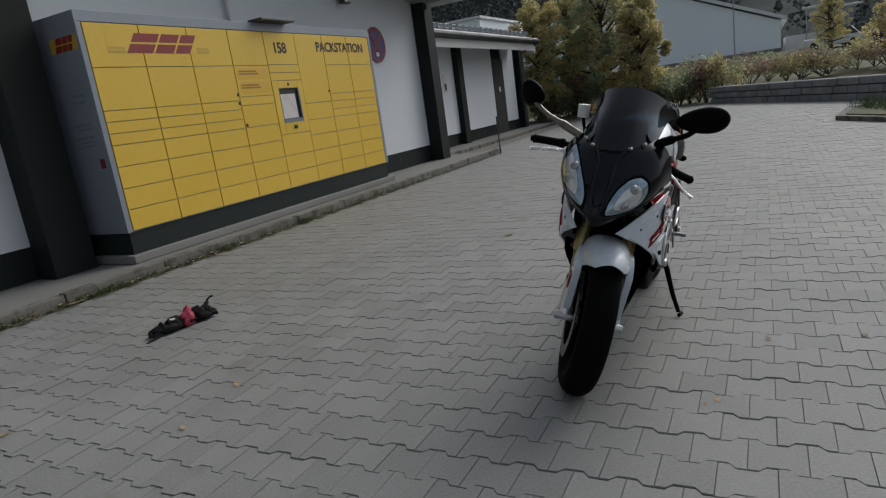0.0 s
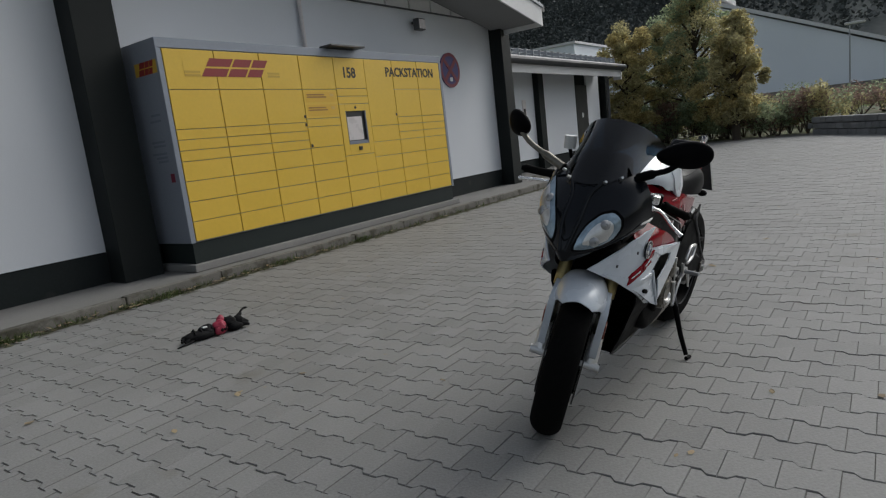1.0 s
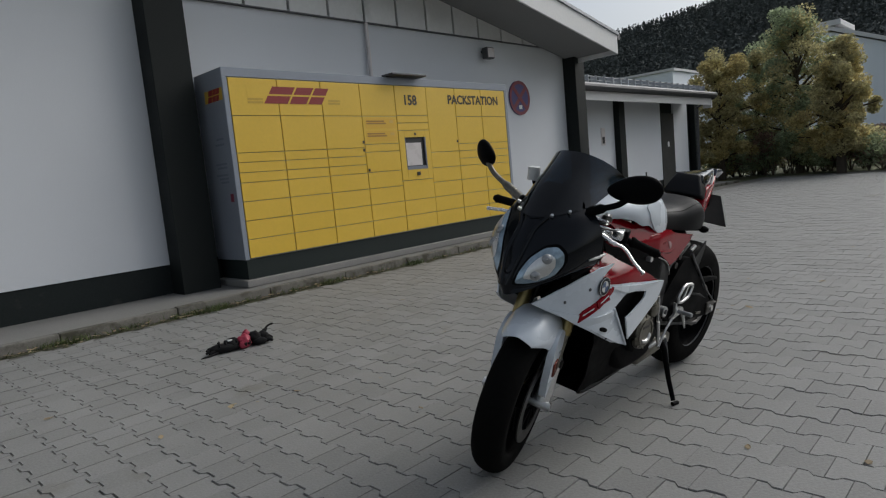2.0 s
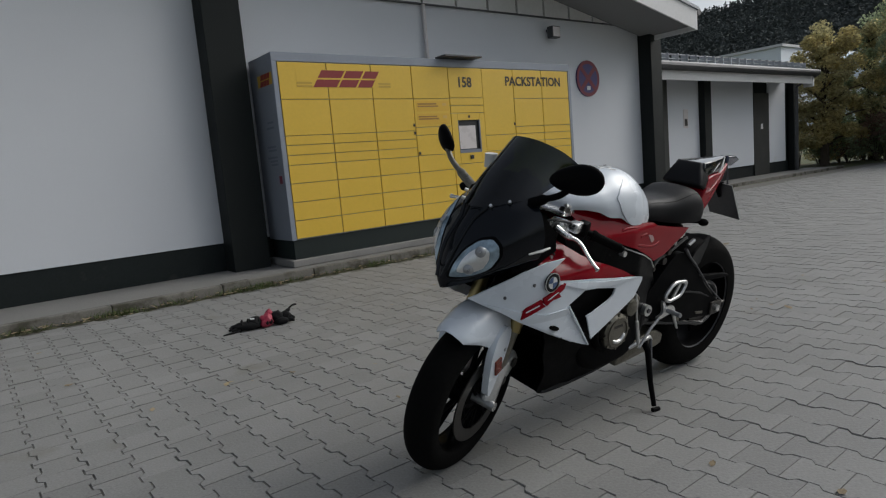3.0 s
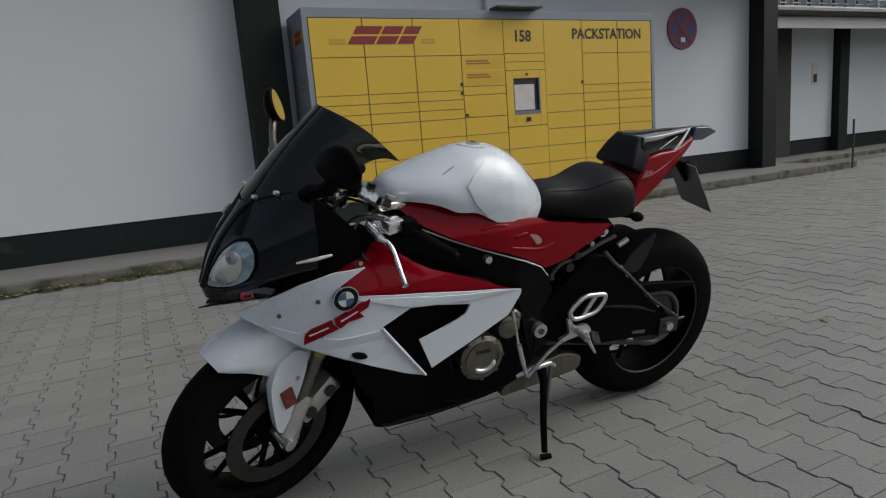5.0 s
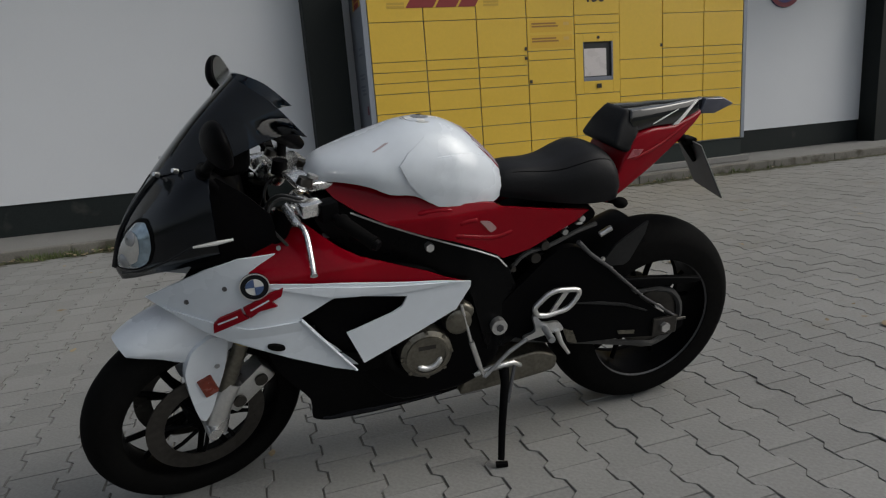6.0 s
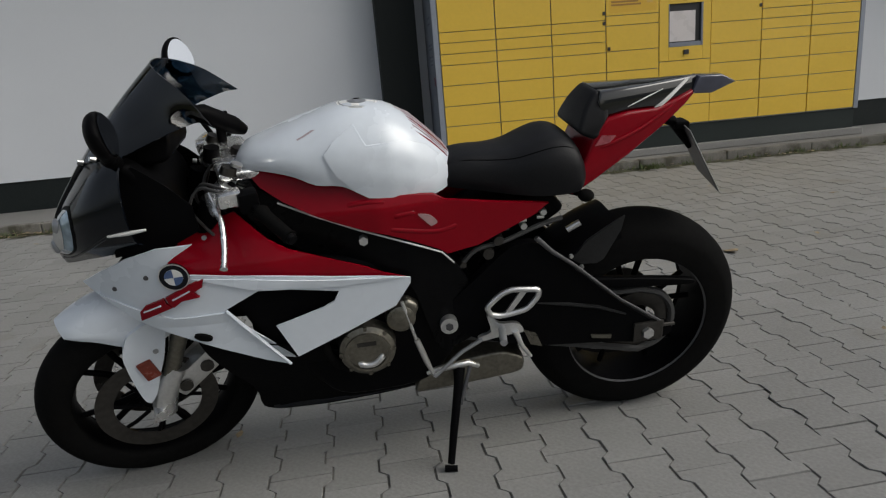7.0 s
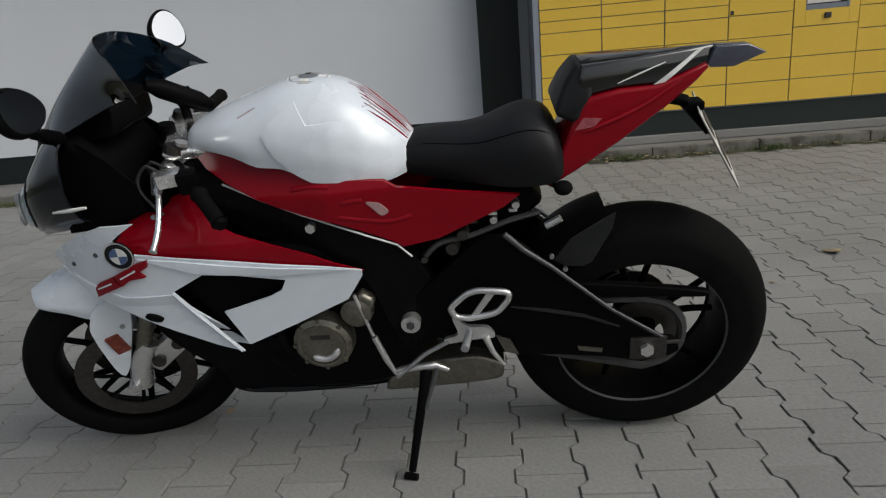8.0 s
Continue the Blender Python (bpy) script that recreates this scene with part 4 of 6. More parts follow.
for s in (1, -1):
    leg = [(1.446, 0.575), (1.472, 0.518), (1.471, 0.458), (1.464, 0.381), (1.457, 0.350), (1.445, 0.339), (1.422, 0.372), (1.402, 0.426), (1.376, 0.486), (1.351, 0.573), (1.39, 0.60)]
    bm = panel(soft(leg, 3), lambda x, z: 0.112 - 0.25 * (x - 1.42) ** 2 - 0.10 * max(z - 0.53, 0), 0.026, s)
    leg_part = part("fork_guard", steered(bm), BODY_WHITE, guard, smooth=40)
    part("guard_screw", steered(cyl(bmesh.new(), (1.392, s * 0.108, 0.51), (1.392, s * 0.1145, 0.51), 0.007, seg=10)), STEEL, guard)
    tilt = Matrix.Translation((1.423, s * 0.113, 0.457)) @ Matrix.Rotation(radians(14), 4, "Y")
    part("reflector", steered(box(bmesh.new(), -0.019, 0.019, -0.006, 0.006, -0.031, 0.031, 0.004, m=tilt)), REFLECTOR, bike, "small red side reflector")

# handlebars, levers and controls
for s in (1, -1):
    b0, b1 = Vector((1.115, s * 0.105, 0.925)), Vector((1.028, 0.310, 0.862)) if s > 0 else Vector((1.032, -0.375, 0.902))
    bar = part("handlebar", steered(cyl(bmesh.new(), b0, b0 + (b1 - b0) * 0.55, 0.011, seg=12)), MATT_BLACK, bike, smooth=40)
    part("grip", steered(tube(bmesh.new(), [b0 + (b1 - b0) * f for f in (0.5, 0.53, 0.6, 0.94, 0.98)], [0.018, 0.021, 0.0165, 0.0165, 0.019], 14)), RUBBER, bar, "black rubber grip", smooth=40)
    part("bar_end", steered(cyl(bmesh.new(), b0 + (b1 - b0) * 0.985, b1 + (b1 - b0) * 0.03, 0.015, 0.012, seg=12)), MATT_BLACK, bar, smooth=40)
    part("switch_box", steered(box(bmesh.new(), 1.065, 1.112, s * 0.178 - 0.020, s * 0.178 + 0.020, 0.885, 0.938, 0.01)), MATT_BLACK, bar, smooth=40)
    if s > 0:
        pts = smooth_line([(1.135, 0.11, 0.872), (1.120, 0.150, 0.849), (1.101, 0.190, 0.833), (1.097, 0.235, 0.788), (1.098, 0.278, 0.756)], 4)
    else:
        pts = [STEER @ p for p in smooth_line([b0 + (b1 - b0) * 0.38 + Vector((0.02, 0, -0.005)), b0 + (b1 - b0) * 0.45 + Vector((0.065, 0, -0.015)), b0 + (b1 - b0) * 0.75 + Vector((0.08, 0, -0.02)), b1 + Vector((0.075, 0, -0.03))], 5)]
    part("brake_lever" if s < 0 else "clutch_lever", tube(bmesh.new(), pts, [0.0125] * 6 + [0.0072] * (len(pts) - 8) + [0.007, 0.0095], 8), BRIGHT, bar, "polished alloy lever", smooth=50)
    part("lever_perch", steered(box(bmesh.new(), 1.10, 1.155, s * 0.165 - 0.02, s * 0.165 + 0.02, 0.905, 0.94, 0.008)), BRIGHT, bar, smooth=40)
reservoir = part("brake_reservoir", cyl(bmesh.new(), (1.205, -0.170, 1.045), (1.205, -0.170, 1.095), 0.024, seg=18), PLATE, bike, "pale plastic brake-fluid reservoir", smooth=40)
part("reservoir_stalk", tube(bmesh.new(), [(1.205, -0.170, 1.048), (1.18, -0.165, 0.99), (1.15, -0.16, 0.93)], 0.007, 8), MATT_BLACK, reservoir, smooth=40)
clamp = part("top_yoke", steered(body(soft([(1.03, 0.93), (1.13, 0.94), (1.14, 0.965), (1.04, 0.955)], 2), lambda x, z: 0.118, 0.006)), BRIGHT, bike, "bare alloy top yoke", smooth=40)
for s in (1, -1):
    part("fork_cap", steered(cyl(bmesh.new(), Vector((1.112, s * 0.105, 0.955)), Vector((1.106, s * 0.105, 0.972)), 0.022, 0.018, seg=16)), DISC, clamp, smooth=40)
part("steering_nut", steered(cyl(bmesh.new(), (1.07, 0, 0.955), (1.065, 0, 0.970), 0.018, seg=6)), DISC, clamp)
part("ignition_switch", steered(cyl(bmesh.new(), (1.135, 0, 0.950), (1.128, 0, 0.985), 0.021, 0.019, seg=16)), MATT_BLACK, clamp, smooth=40)
for s in (1, -1):
    low = Vector((1.128, s * 0.105, 0.885))
    part("bar_clamp", steered(tube(bmesh.new(), [low, low + back * 0.012, low + back * 0.034, low + back * 0.046], [0.034, 0.040, 0.040, 0.034], 18)), BRIGHT, clamp, "bare alloy handlebar clamp", smooth=40)
    part("clamp_screw", steered(cyl(bmesh.new(), (1.165, s * 0.118, 0.905), (1.175, s * 0.118, 0.908), 0.007, seg=8)), ALLOY, clamp)
    part("adjuster_ring", steered(cyl(bmesh.new(), low + back * 0.092, low + back * 0.100, 0.014, seg=12)), ALLOY, clamp, smooth=40)
part("brake_master_cylinder", tube(bmesh.new(), [(1.170, -0.03, 1.048), (1.145, -0.05, 1.032), (1.088, -0.105, 0.982), (1.066, -0.126, 0.962)], [0.012, 0.024, 0.024, 0.014], 12), MATT_BLACK, clamp, smooth=50)
part("cylinder_post", tube(bmesh.new(), [(1.115, -0.08, 1.0), (1.12, -0.09, 0.95), (1.12, -0.10, 0.90)], 0.012, 8), MATT_BLACK, clamp, smooth=50)
part("cylinder_knob", tube(bmesh.new(), [(1.100, -0.090, 0.995), (1.099, -0.089, 1.018), (1.099, -0.089, 1.024)], [0.004, 0.007, 0.005], 8), MATT_BLACK, clamp, smooth=50)
dash = part("dashboard", body(soft([(1.205, 0.955), (1.34, 0.955), (1.315, 1.015), (1.255, 1.062), (1.195, 1.040)], 3), lambda x, z: 0.098 - 0.25 * max(z - 1.0, 0), 0.014), MATT_BLACK, bike, smooth=40)
part("dash_glass", body([(1.206, 0.970), (1.212, 0.970), (1.204, 1.026), (1.198, 1.026)], lambda x, z: 0.07, 0), BODY_BLACK, dash)
for k, (y0, y1) in enumerate(((0.09, 0.05), (-0.07, -0.04), (0.12, 0.12))):
    part("control_cable", tube(bmesh.new(), smooth_line([(1.09, y0 + 0.04, 0.89), (1.15, y0, 0.895), (1.18, y1, 0.84), (1.12, y1, 0.74)], 6), 0.0042, 6), CABLE, bike)

# nose, windscreen and lamps
NOSE = [
    [(1.552, 0, 0.698), (1.518, 0.040, 0.710), (1.460, 0.085, 0.733), (1.385, 0.130, 0.757), (1.297, 0.160, 0.785)],
    [(1.558, 0, 0.742), (1.533, 0.050, 0.752), (1.484, 0.110, 0.772), (1.412, 0.162, 0.796), (1.297, 0.195, 0.815)],
    [(1.520, 0, 0.840), (1.500, 0.060, 0.848), (1.458, 0.127, 0.860), (1.395, 0.182, 0.872), (1.297, 0.211, 0.882)],
    [(1.456, 0, 0.926), (1.438, 0.050, 0.932), (1.404, 0.106, 0.941), (1.361, 0.152, 0.952), (1.297, 0.184, 0.962)],
    [(1.428, 0, 0.962), (1.413, 0.053, 0.967), (1.372, 0.090, 0.980), (1.333, 0.115, 0.990), (1.292, 0.138, 0.998)],
]
full = [[(x, -y, z) for x, y, z in r[:0:-1]] + [tuple(p) for p in r] for r in NOSE]
bm, nose_grid = loft(full, fine=4)
nose_co = [[v.co.copy() for v in c] for c in nose_grid]
nose = part("nose_fairing", thicken(bm, 0.005), BODY_BLACK, bike, "gloss black nose fairing", smooth=50)


def nose_at(s, t):
    """A point of the nose: s -1 (right) to 1 (left), t 0 (low) to 1 (high), and the way out."""
    a, b = (s + 1) / 2 * (len(nose_co) - 1), t * (len(nose_co[0]) - 1)
    i, j = min(int(a), len(nose_co) - 2), min(int(b), len(nose_co[0]) - 2)
    fa, fb = a - i, b - j
    p = (nose_co[i][j] * (1 - fa) + nose_co[i + 1][j] * fa) * (1 - fb) + (nose_co[i][j + 1] * (1 - fa) + nose_co[i + 1][j + 1] * fa) * fb
    out = (nose_co[i][j + 1] - nose_co[i][j]).cross(nose_co[i + 1][j] - nose_co[i][j]).normalized()
    return p, out if out.x > 0 else -out


def on_nose(shape, lift, bulge=0.0, n=28, rings=5):
    bm = bmesh.new()
    cs, ct = sum(p[0] for p in shape) / len(shape), sum(p[1] for p in shape) / len(shape)
    line = soft([(p[0], p[1], 0) for p in shape], 5)
    grid = []
    for k in range(rings + 1):
        f = 1 - k / rings * 0.999
        ring = []
        for s, t, _ in line:
            p, out = nose_at(cs + (s - cs) * f, ct + (t - ct) * f)
            ring.append(bm.verts.new(p + out * (lift + bulge * (1 - f * f))))
        grid.append(ring)
    for a, b in zip(grid, grid[1:]):
        for i in range(len(a)):
            j = (i + 1) % len(a)
            bm.faces.new((a[i], a[j], b[j], b[i]))
    return bm


ROUND_EYE = [(0.167, 0.244), (0.186, 0.364), (0.258, 0.469), (0.378, 0.547), (0.508, 0.556), (0.600, 0.486), (0.642, 0.381), (0.606, 0.263), (0.461, 0.205), (0.322, 0.214)]
TALL_EYE = [(-0.74, 0.80), (-0.55, 0.71), (-0.37, 0.59), (-0.26, 0.48), (-0.22, 0.38), (-0.27, 0.27), (-0.52, 0.30), (-0.66, 0.45), (-0.76, 0.62)]
for shape, lab in ((ROUND_EYE, "rounded clear headlamp"), (TALL_EYE, "tall slanted clear headlamp")):
    lamp_part = part("headlamp", on_nose(shape, 0.002, 0.012), LAMP, bike, lab, smooth=60)
    cs, ct = sum(p[0] for p in shape) / len(shape), sum(p[1] for p in shape) / len(shape)
    part("lamp_rim", on_nose([(cs + (s - cs) * 1.14, ct + (t - ct) * 1.14) for s, t in shape], 0.001), MATT_BLACK, lamp_part, smooth=60)
    part("reflector_bowl", on_nose([(cs + (s - cs) * 0.62, ct + (t - ct) * 0.62) for s, t in shape], 0.0105, 0.005), ALLOY, lamp_part, smooth=60)
    for k in (-0.25, 0.3):
        p, out = nose_at(cs + 0.10 * k, ct + 0.25 * k)
        part("projector", lathe(bmesh.new(), [(0.018, 0.0), (0.016, 0.005), (0.003, 0.008), (0.003, 0.0)], Vector((0, 0, 0)), 20), STEEL, lamp_part, smooth=60).matrix_local = Matrix.Translation(p + out * 0.012) @ out.to_track_quat("Y", "Z").to_matrix().to_4x4()
DUCT = [(-0.07, 0.36), (-0.11, 0.48), (-0.13, 0.72), (-0.22, 0.90), (-0.10, 0.95), (0, 0.90), (0.10, 0.95), (0.22, 0.90), (0.13, 0.72), (0.11, 0.48), (0.07, 0.36), (0, 0.33)]
part("air_intake", on_nose(DUCT, 0.003, -0.05), MATT_BLACK, nose, "dark ram-air duct between the lamps", smooth=60)
for s in (1, -1):
    for line, r in (([(0.06, 0.22), (0.125, 0.48), (0.16, 0.72), (0.27, 0.97)], 0.008), ([(0.20, 0.13), (0.48, 0.13), (0.72, 0.22), (0.90, 0.36)], 0.004)):
        part("nose_ridge", tube(bmesh.new(), smooth_line([nose_at(s * q, t)[0] for q, t in line], 6), r, 8), BODY_BLACK, nose, smooth=60)
SCREEN_ROWS = [
    [(1.434, 0, 0.960), (1.418, 0.056, 0.965), (1.376, 0.094, 0.978), (1.336, 0.119, 0.988), (1.280, 0.142, 0.998)],
    [(1.360, 0, 1.041), (1.350, 0.055, 1.042), (1.310, 0.094, 1.043), (1.260, 0.120, 1.042), (1.184, 0.146, 1.036)],
    [(1.290, 0, 1.110), (1.280, 0.052, 1.108), (1.242, 0.092, 1.099), (1.190, 0.124, 1.086), (1.112, 0.156, 1.058)],
    [(1.216, 0, 1.176), (1.208, 0.050, 1.172), (1.178, 0.096, 1.155), (1.132, 0.138, 1.122), (1.074, 0.192, 1.056)],
]
full = [[(x, -y, z) for x, y, z in r[:0:-1]] + [tuple(p) for p in r] for r in SCREEN_ROWS]
screen = part("windscreen", thicken(loft(full)[0], 0.003), TINT, bike, "dark smoked double-bubble windscreen", smooth=60)
for s in (1, -1):
    for x, y, z in ((1.408, 0.066, 0.970), (1.362, 0.106, 0.985)):
        part("screen_bolt", cyl(bmesh.new(), (x, s * y, z), (x + 0.008, s * (y + 0.008), z + 0.006), 0.007, 0.005, seg=10), ALLOY, screen)
# mirrors on stalks from the fairing
for s, mx, my, mz in ((1, 1.258, 0.282, 1.080), (-1, 1.254, -0.372, 1.124)):
    root = Vector((1.305, s * 0.145, 0.985))
    hub = Vector((mx, my, mz))
    mirror = part("mirror", tube(bmesh.new(), smooth_line([root, root.lerp(hub, 0.35) + Vector((0.01, 0, -0.012)), root.lerp(hub, 0.7) + Vector((0.012, 0, -0.026)), root.lerp(hub, 0.93) + Vector((0.006, 0, -0.02))], 4), [0.017] * 5 + [0.0105] * 8, 10), CASE if s < 0 else MATT_BLACK, bike, smooth=50)
    place = Matrix.Translation(hub) @ Matrix.Rotation(radians(12 if s > 0 else -20), 4, "Z") @ Matrix.Rotation(radians(s * 8), 4, "X") @ Matrix.Rotation(radians(8 if s > 0 else 17), 4, "Y") @ Matrix.Diagonal((0.03, 0.094 if s > 0 else 0.060, 0.048 if s > 0 else 0.054, 1))
    bm = bmesh.new()
    bmesh.ops.create_uvsphere(bm, u_segments=28, v_segments=16, radius=1.0)
    for v in bm.verts:
        if v.co.x < -0.3:
            v.co.x = -0.3
        v.co.z *= 1.0 + 0.25 * s * v.co.y
    bmesh.ops.transform(bm, matrix=place, verts=bm.verts)
    part("mirror_shell", bm, MATT_BLACK, mirror, "black mirror shell", smooth=50)
    bm = bmesh.new()
    bmesh.ops.create_circle(bm, cap_ends=True, segments=32, radius=0.88)
    for v in bm.verts:
        v.co = Vector((-0.36, v.co.x, v.co.y * (1.0 + 0.25 * s * v.co.x)))
    bmesh.ops.transform(bm, matrix=place, verts=bm.verts)
    part("mirror_glass", bm, MIRROR, mirror, "bright mirror glass")


# side fairings
def fair(x, z):
    return 0.200 - 1.42 * max(x - 1.20, 0) ** 2 - 0.07 * max(1.0 - x, 0)


def red_fair(x, z):
    d = z - 0.722
    return fair(x, z) - 0.012 - 0.6 * (d + math.sqrt(d * d + 0.0004))


WHITE_SIDE = [(1.494, 0.671), (1.424, 0.716), (1.341, 0.760), (1.260, 0.787), (1.176, 0.790), (1.217, 0.767), (1.244, 0.749), (1.202, 0.713), (1.102, 0.696), (1.0, 0.682), (0.870, 0.657), (0.761, 0.639), (0.680, 0.622), (0.681, 0.607), (0.724, 0.547), (0.863, 0.490), (0.988, 0.443), (1.027, 0.543), (0.906, 0.575), (0.876, 0.589), (0.861, 0.616), (0.980, 0.642), (1.052, 0.649), (1.140, 0.606), (1.104, 0.555), (1.008, 0.424), (1.068, 0.447), (1.170, 0.498), (1.255, 0.545), (1.348, 0.594), (1.436, 0.638)]
RED_SIDE = [(1.256, 0.732), (1.227, 0.768), (1.165, 0.789), (1.127, 0.806), (1.095, 0.812), (1.058, 0.785), (1.019, 0.758), (0.968, 0.733), (0.916, 0.716), (0.852, 0.690), (0.799, 0.668), (0.746, 0.640), (0.679, 0.613), (0.871, 0.645), (1.002, 0.670), (1.105, 0.684), (1.205, 0.700)]
for s in (1, -1):
    side = part("side_fairing", panel(WHITE_SIDE, fair, 0.006, s), BODY_WHITE, bike, "white side fairing with a dark vent", smooth=35)
    part("fairing_crease", panel([(1.06, 0.656), (1.195, 0.702), (1.10, 0.690), (0.87, 0.651), (0.70, 0.628), (0.86, 0.630)], lambda x, z: fair(x, z) + 0.008 - 0.12 * abs(z - 0.66), 0.006, s), BODY_WHITE, side, smooth=35)
    part("lower_blade", panel([(1.455, 0.655), (1.26, 0.600), (1.14, 0.602), (1.098, 0.545), (1.06, 0.50), (1.0, 0.42), (1.07, 0.441), (1.17, 0.492), (1.255, 0.538), (1.35, 0.588)], lambda x, z: fair(x, z) + 0.006 - 0.22 * max(0.60 - z, 0), 0.006, s), BODY_WHITE, side, smooth=35)
    part("vent_lip", tube(bmesh.new(), [(x, s * (fair(x, z) + 0.004), z) for x, z in ((1.137, 0.607), (1.10, 0.553), (1.010, 0.428))], [0.005, 0.006, 0.004], 6), BODY_WHITE, side)
    part("red_insert", panel(RED_SIDE, red_fair, 0.006, s, 0.014), BODY_RED, bike, "red upper fairing insert", smooth=35)
    part("insert_screw", cyl(bmesh.new(), (1.165, s * (red_fair(1.165, 0.772) - 0.002), 0.772), (1.165, s * (red_fair(1.165, 0.772) + 0.004), 0.774), 0.006, seg=10), STEEL, side)
    part("vent_backing", panel([(1.16, 0.665), (0.85, 0.655), (0.85, 0.56), (0.96, 0.42), (1.02, 0.42)], lambda x, z: fair(x, z) - 0.035, 0.005, s), MATT_BLACK, side)
    part("inner_cowl", panel([(1.43, 0.68), (1.36, 0.75), (1.18, 0.80), (1.05, 0.77), (1.0, 0.55), (1.22, 0.56)], lambda x, z: fair(x, z) - 0.05 - 1.2 * max(z - 0.715, 0), 0.006, s), MATT_BLACK, bike)
    for x, z in ((1.394, 0.675), (1.301, 0.713)):
        part("screw", cyl(bmesh.new(), (x, s * (fair(x, z) - 0.002), z), (x, s * (fair(x, z) + 0.0025), z), 0.006, seg=10), GUTTER, side)
    pad = [(1.204 + 0.021 * math.cos(a), 0.541 + 0.009 * math.sin(a) + 0.006 * math.cos(a)) for a in (2 * math.pi * k / 16 for k in range(16))]
    part("rubber_pad", panel(pad, lambda x, z: fair(x, z) + 0.009, 0.012, s), RUBBER, side)
    # round badge and slanted red mark as plain shapes
    c = Vector((1.233, s * (fair(1.233, 0.715) + 0.001), 0.715))
    badge = part("badge", cyl(bmesh.new(), c, c + Vector((0.0, s * 0.005, 0)), 0.035, seg=28), BODY_BLACK, side, "round dark badge")
    part("badge_rim", lathe(bmesh.new(), [(0.035, s * 0.004), (0.035, s * 0.0062), (0.0325, s * 0.0062), (0.0325, s * 0.004)], c, 28), ALLOY, badge)
    part("badge_centre", cyl(bmesh.new(), c + Vector((0, s * 0.0052, 0)), c + Vector((0, s * 0.0065, 0)), 0.021, seg=24), PLATE, badge)
    for q in (0, 2):
        bm = bmesh.new()
        prism(bm, [c + Vector((0, s * 0.0067, 0))] + [c + Vector((0.021 * math.cos(math.pi / 2 * (q + k / 6)), s * 0.0067, 0.021 * math.sin(math.pi / 2 * (q + k / 6)))) for k in range(7)], (0, s * 0.0008, 0))
        part("badge_quarter", bm, PRINT_BLUE, badge)
    for shape in ([(1.344, 0.595), (1.341, 0.620), (1.324, 0.637), (1.272, 0.659), (1.268, 0.645), (1.256, 0.634), (1.290, 0.620)], [(1.266, 0.662), (1.200, 0.693), (1.169, 0.701), (1.175, 0.682), (1.199, 0.670), (1.187, 0.656), (1.229, 0.650), (1.252, 0.634), (1.262, 0.645)]):
        part("red_mark", panel(shape, lambda x, z: fair(x, z) + 0.0085, 0.008, s), BODY_RED, side, "slanted red mark")
    for a, b in (((1.330, 0.621), (1.282, 0.641)), ((1.250, 0.655), (1.205, 0.676))):
        part("mark_stroke", tube(bmesh.new(), [(a[0], s * (fair(*a) + 0.009), a[1]), (b[0], s * (fair(*b) + 0.009), b[1])], 0.0022, 6), BODY_WHITE, side)
    part("belly_pan", panel(soft([(1.24, 0.555), (1.20, 0.42), (1.130, 0.30), (1.136, 0.205), (1.09, 0.187), (0.955, 0.182), (0.74, 0.194), (0.62, 0.216), (0.64, 0.255), (0.70, 0.32), (0.80, 0.385), (0.95, 0.44), (1.10, 0.50)], 2), lambda x, z: 0.080 + 0.36 * min(max(z - 0.2, 0), 0.28), 0.005, s), MATT_BLACK, bike, "black belly pan", smooth=35)
part("belly_floor", body([(1.13, 0.21), (1.09, 0.191), (0.955, 0.186), (0.74, 0.198), (0.74, 0.208), (0.955, 0.20), (1.08, 0.22)], lambda x, z: 0.082, 0.003), BODY_BLACK, bike)


# black liner inside the nose and a hood over the dials
for s in (1, -1):
    part("cowl_liner", panel([(1.37, 0.755), (1.35, 0.94), (1.28, 0.968), (1.22, 0.92), (1.17, 0.865), (1.165, 0.80), (1.25, 0.765)], lambda x, z: 0.145 - 0.10 * max(z - 0.86, 0), 0.005, s), MATT_BLACK, bike)
    part("fairing_lip", tube(bmesh.new(), [(1.350, s * 0.196, 0.832), (1.30, s * 0.205, 0.838), (1.262, s * 0.205, 0.842)], [0.003, 0.0055, 0.003], 8), PLATE, bike, "pale edge strip inside the cowl", smooth=50)
part("dash_hood", body(soft([(1.41, 0.925), (1.37, 0.972), (1.29, 0.985), (1.23, 0.90), (1.23, 0.79), (1.40, 0.735)], 3), lambda x, z: 0.140 - 0.35 * max(x - 1.33, 0), 0.02), MATT_BLACK, bike, "black cockpit liner behind the screen", smooth=40)


# tank, covers and frame
TANK = [(1.080, 0.925, 0.905, 0.03), (1.050, 0.963, 0.915, 0.075), (0.99, 0.984, 0.916, 0.115), (0.93, 1.005, 0.903, 0.135), (0.88, 1.020, 0.880, 0.145), (0.82, 1.036, 0.872, 0.150), (0.765, 1.040, 0.842, 0.152), (0.70, 1.029, 0.830, 0.148), (0.64, 0.995, 0.816, 0.132), (0.59, 0.946, 0.812, 0.105), (0.55, 0.902, 0.818, 0.065), (0.528, 0.860, 0.825, 0.025)]
PROFILE = ((0, 0), (0.38, 0.05), (0.68, 0.19), (0.90, 0.42), (1.0, 0.72), (0.97, 1.0))
rows = []
for u, top, low, w in TANK:
    half = [(w * a, top - (top - low) * d) for a, d in PROFILE]
    rows.append([(u, -y, z) for y, z in half[:0:-1]] + [(u, y, z) for y, z in half])
bm, grid = loft(rows, fine=3)
bm.faces.new([c[0] for c in grid][::-1])
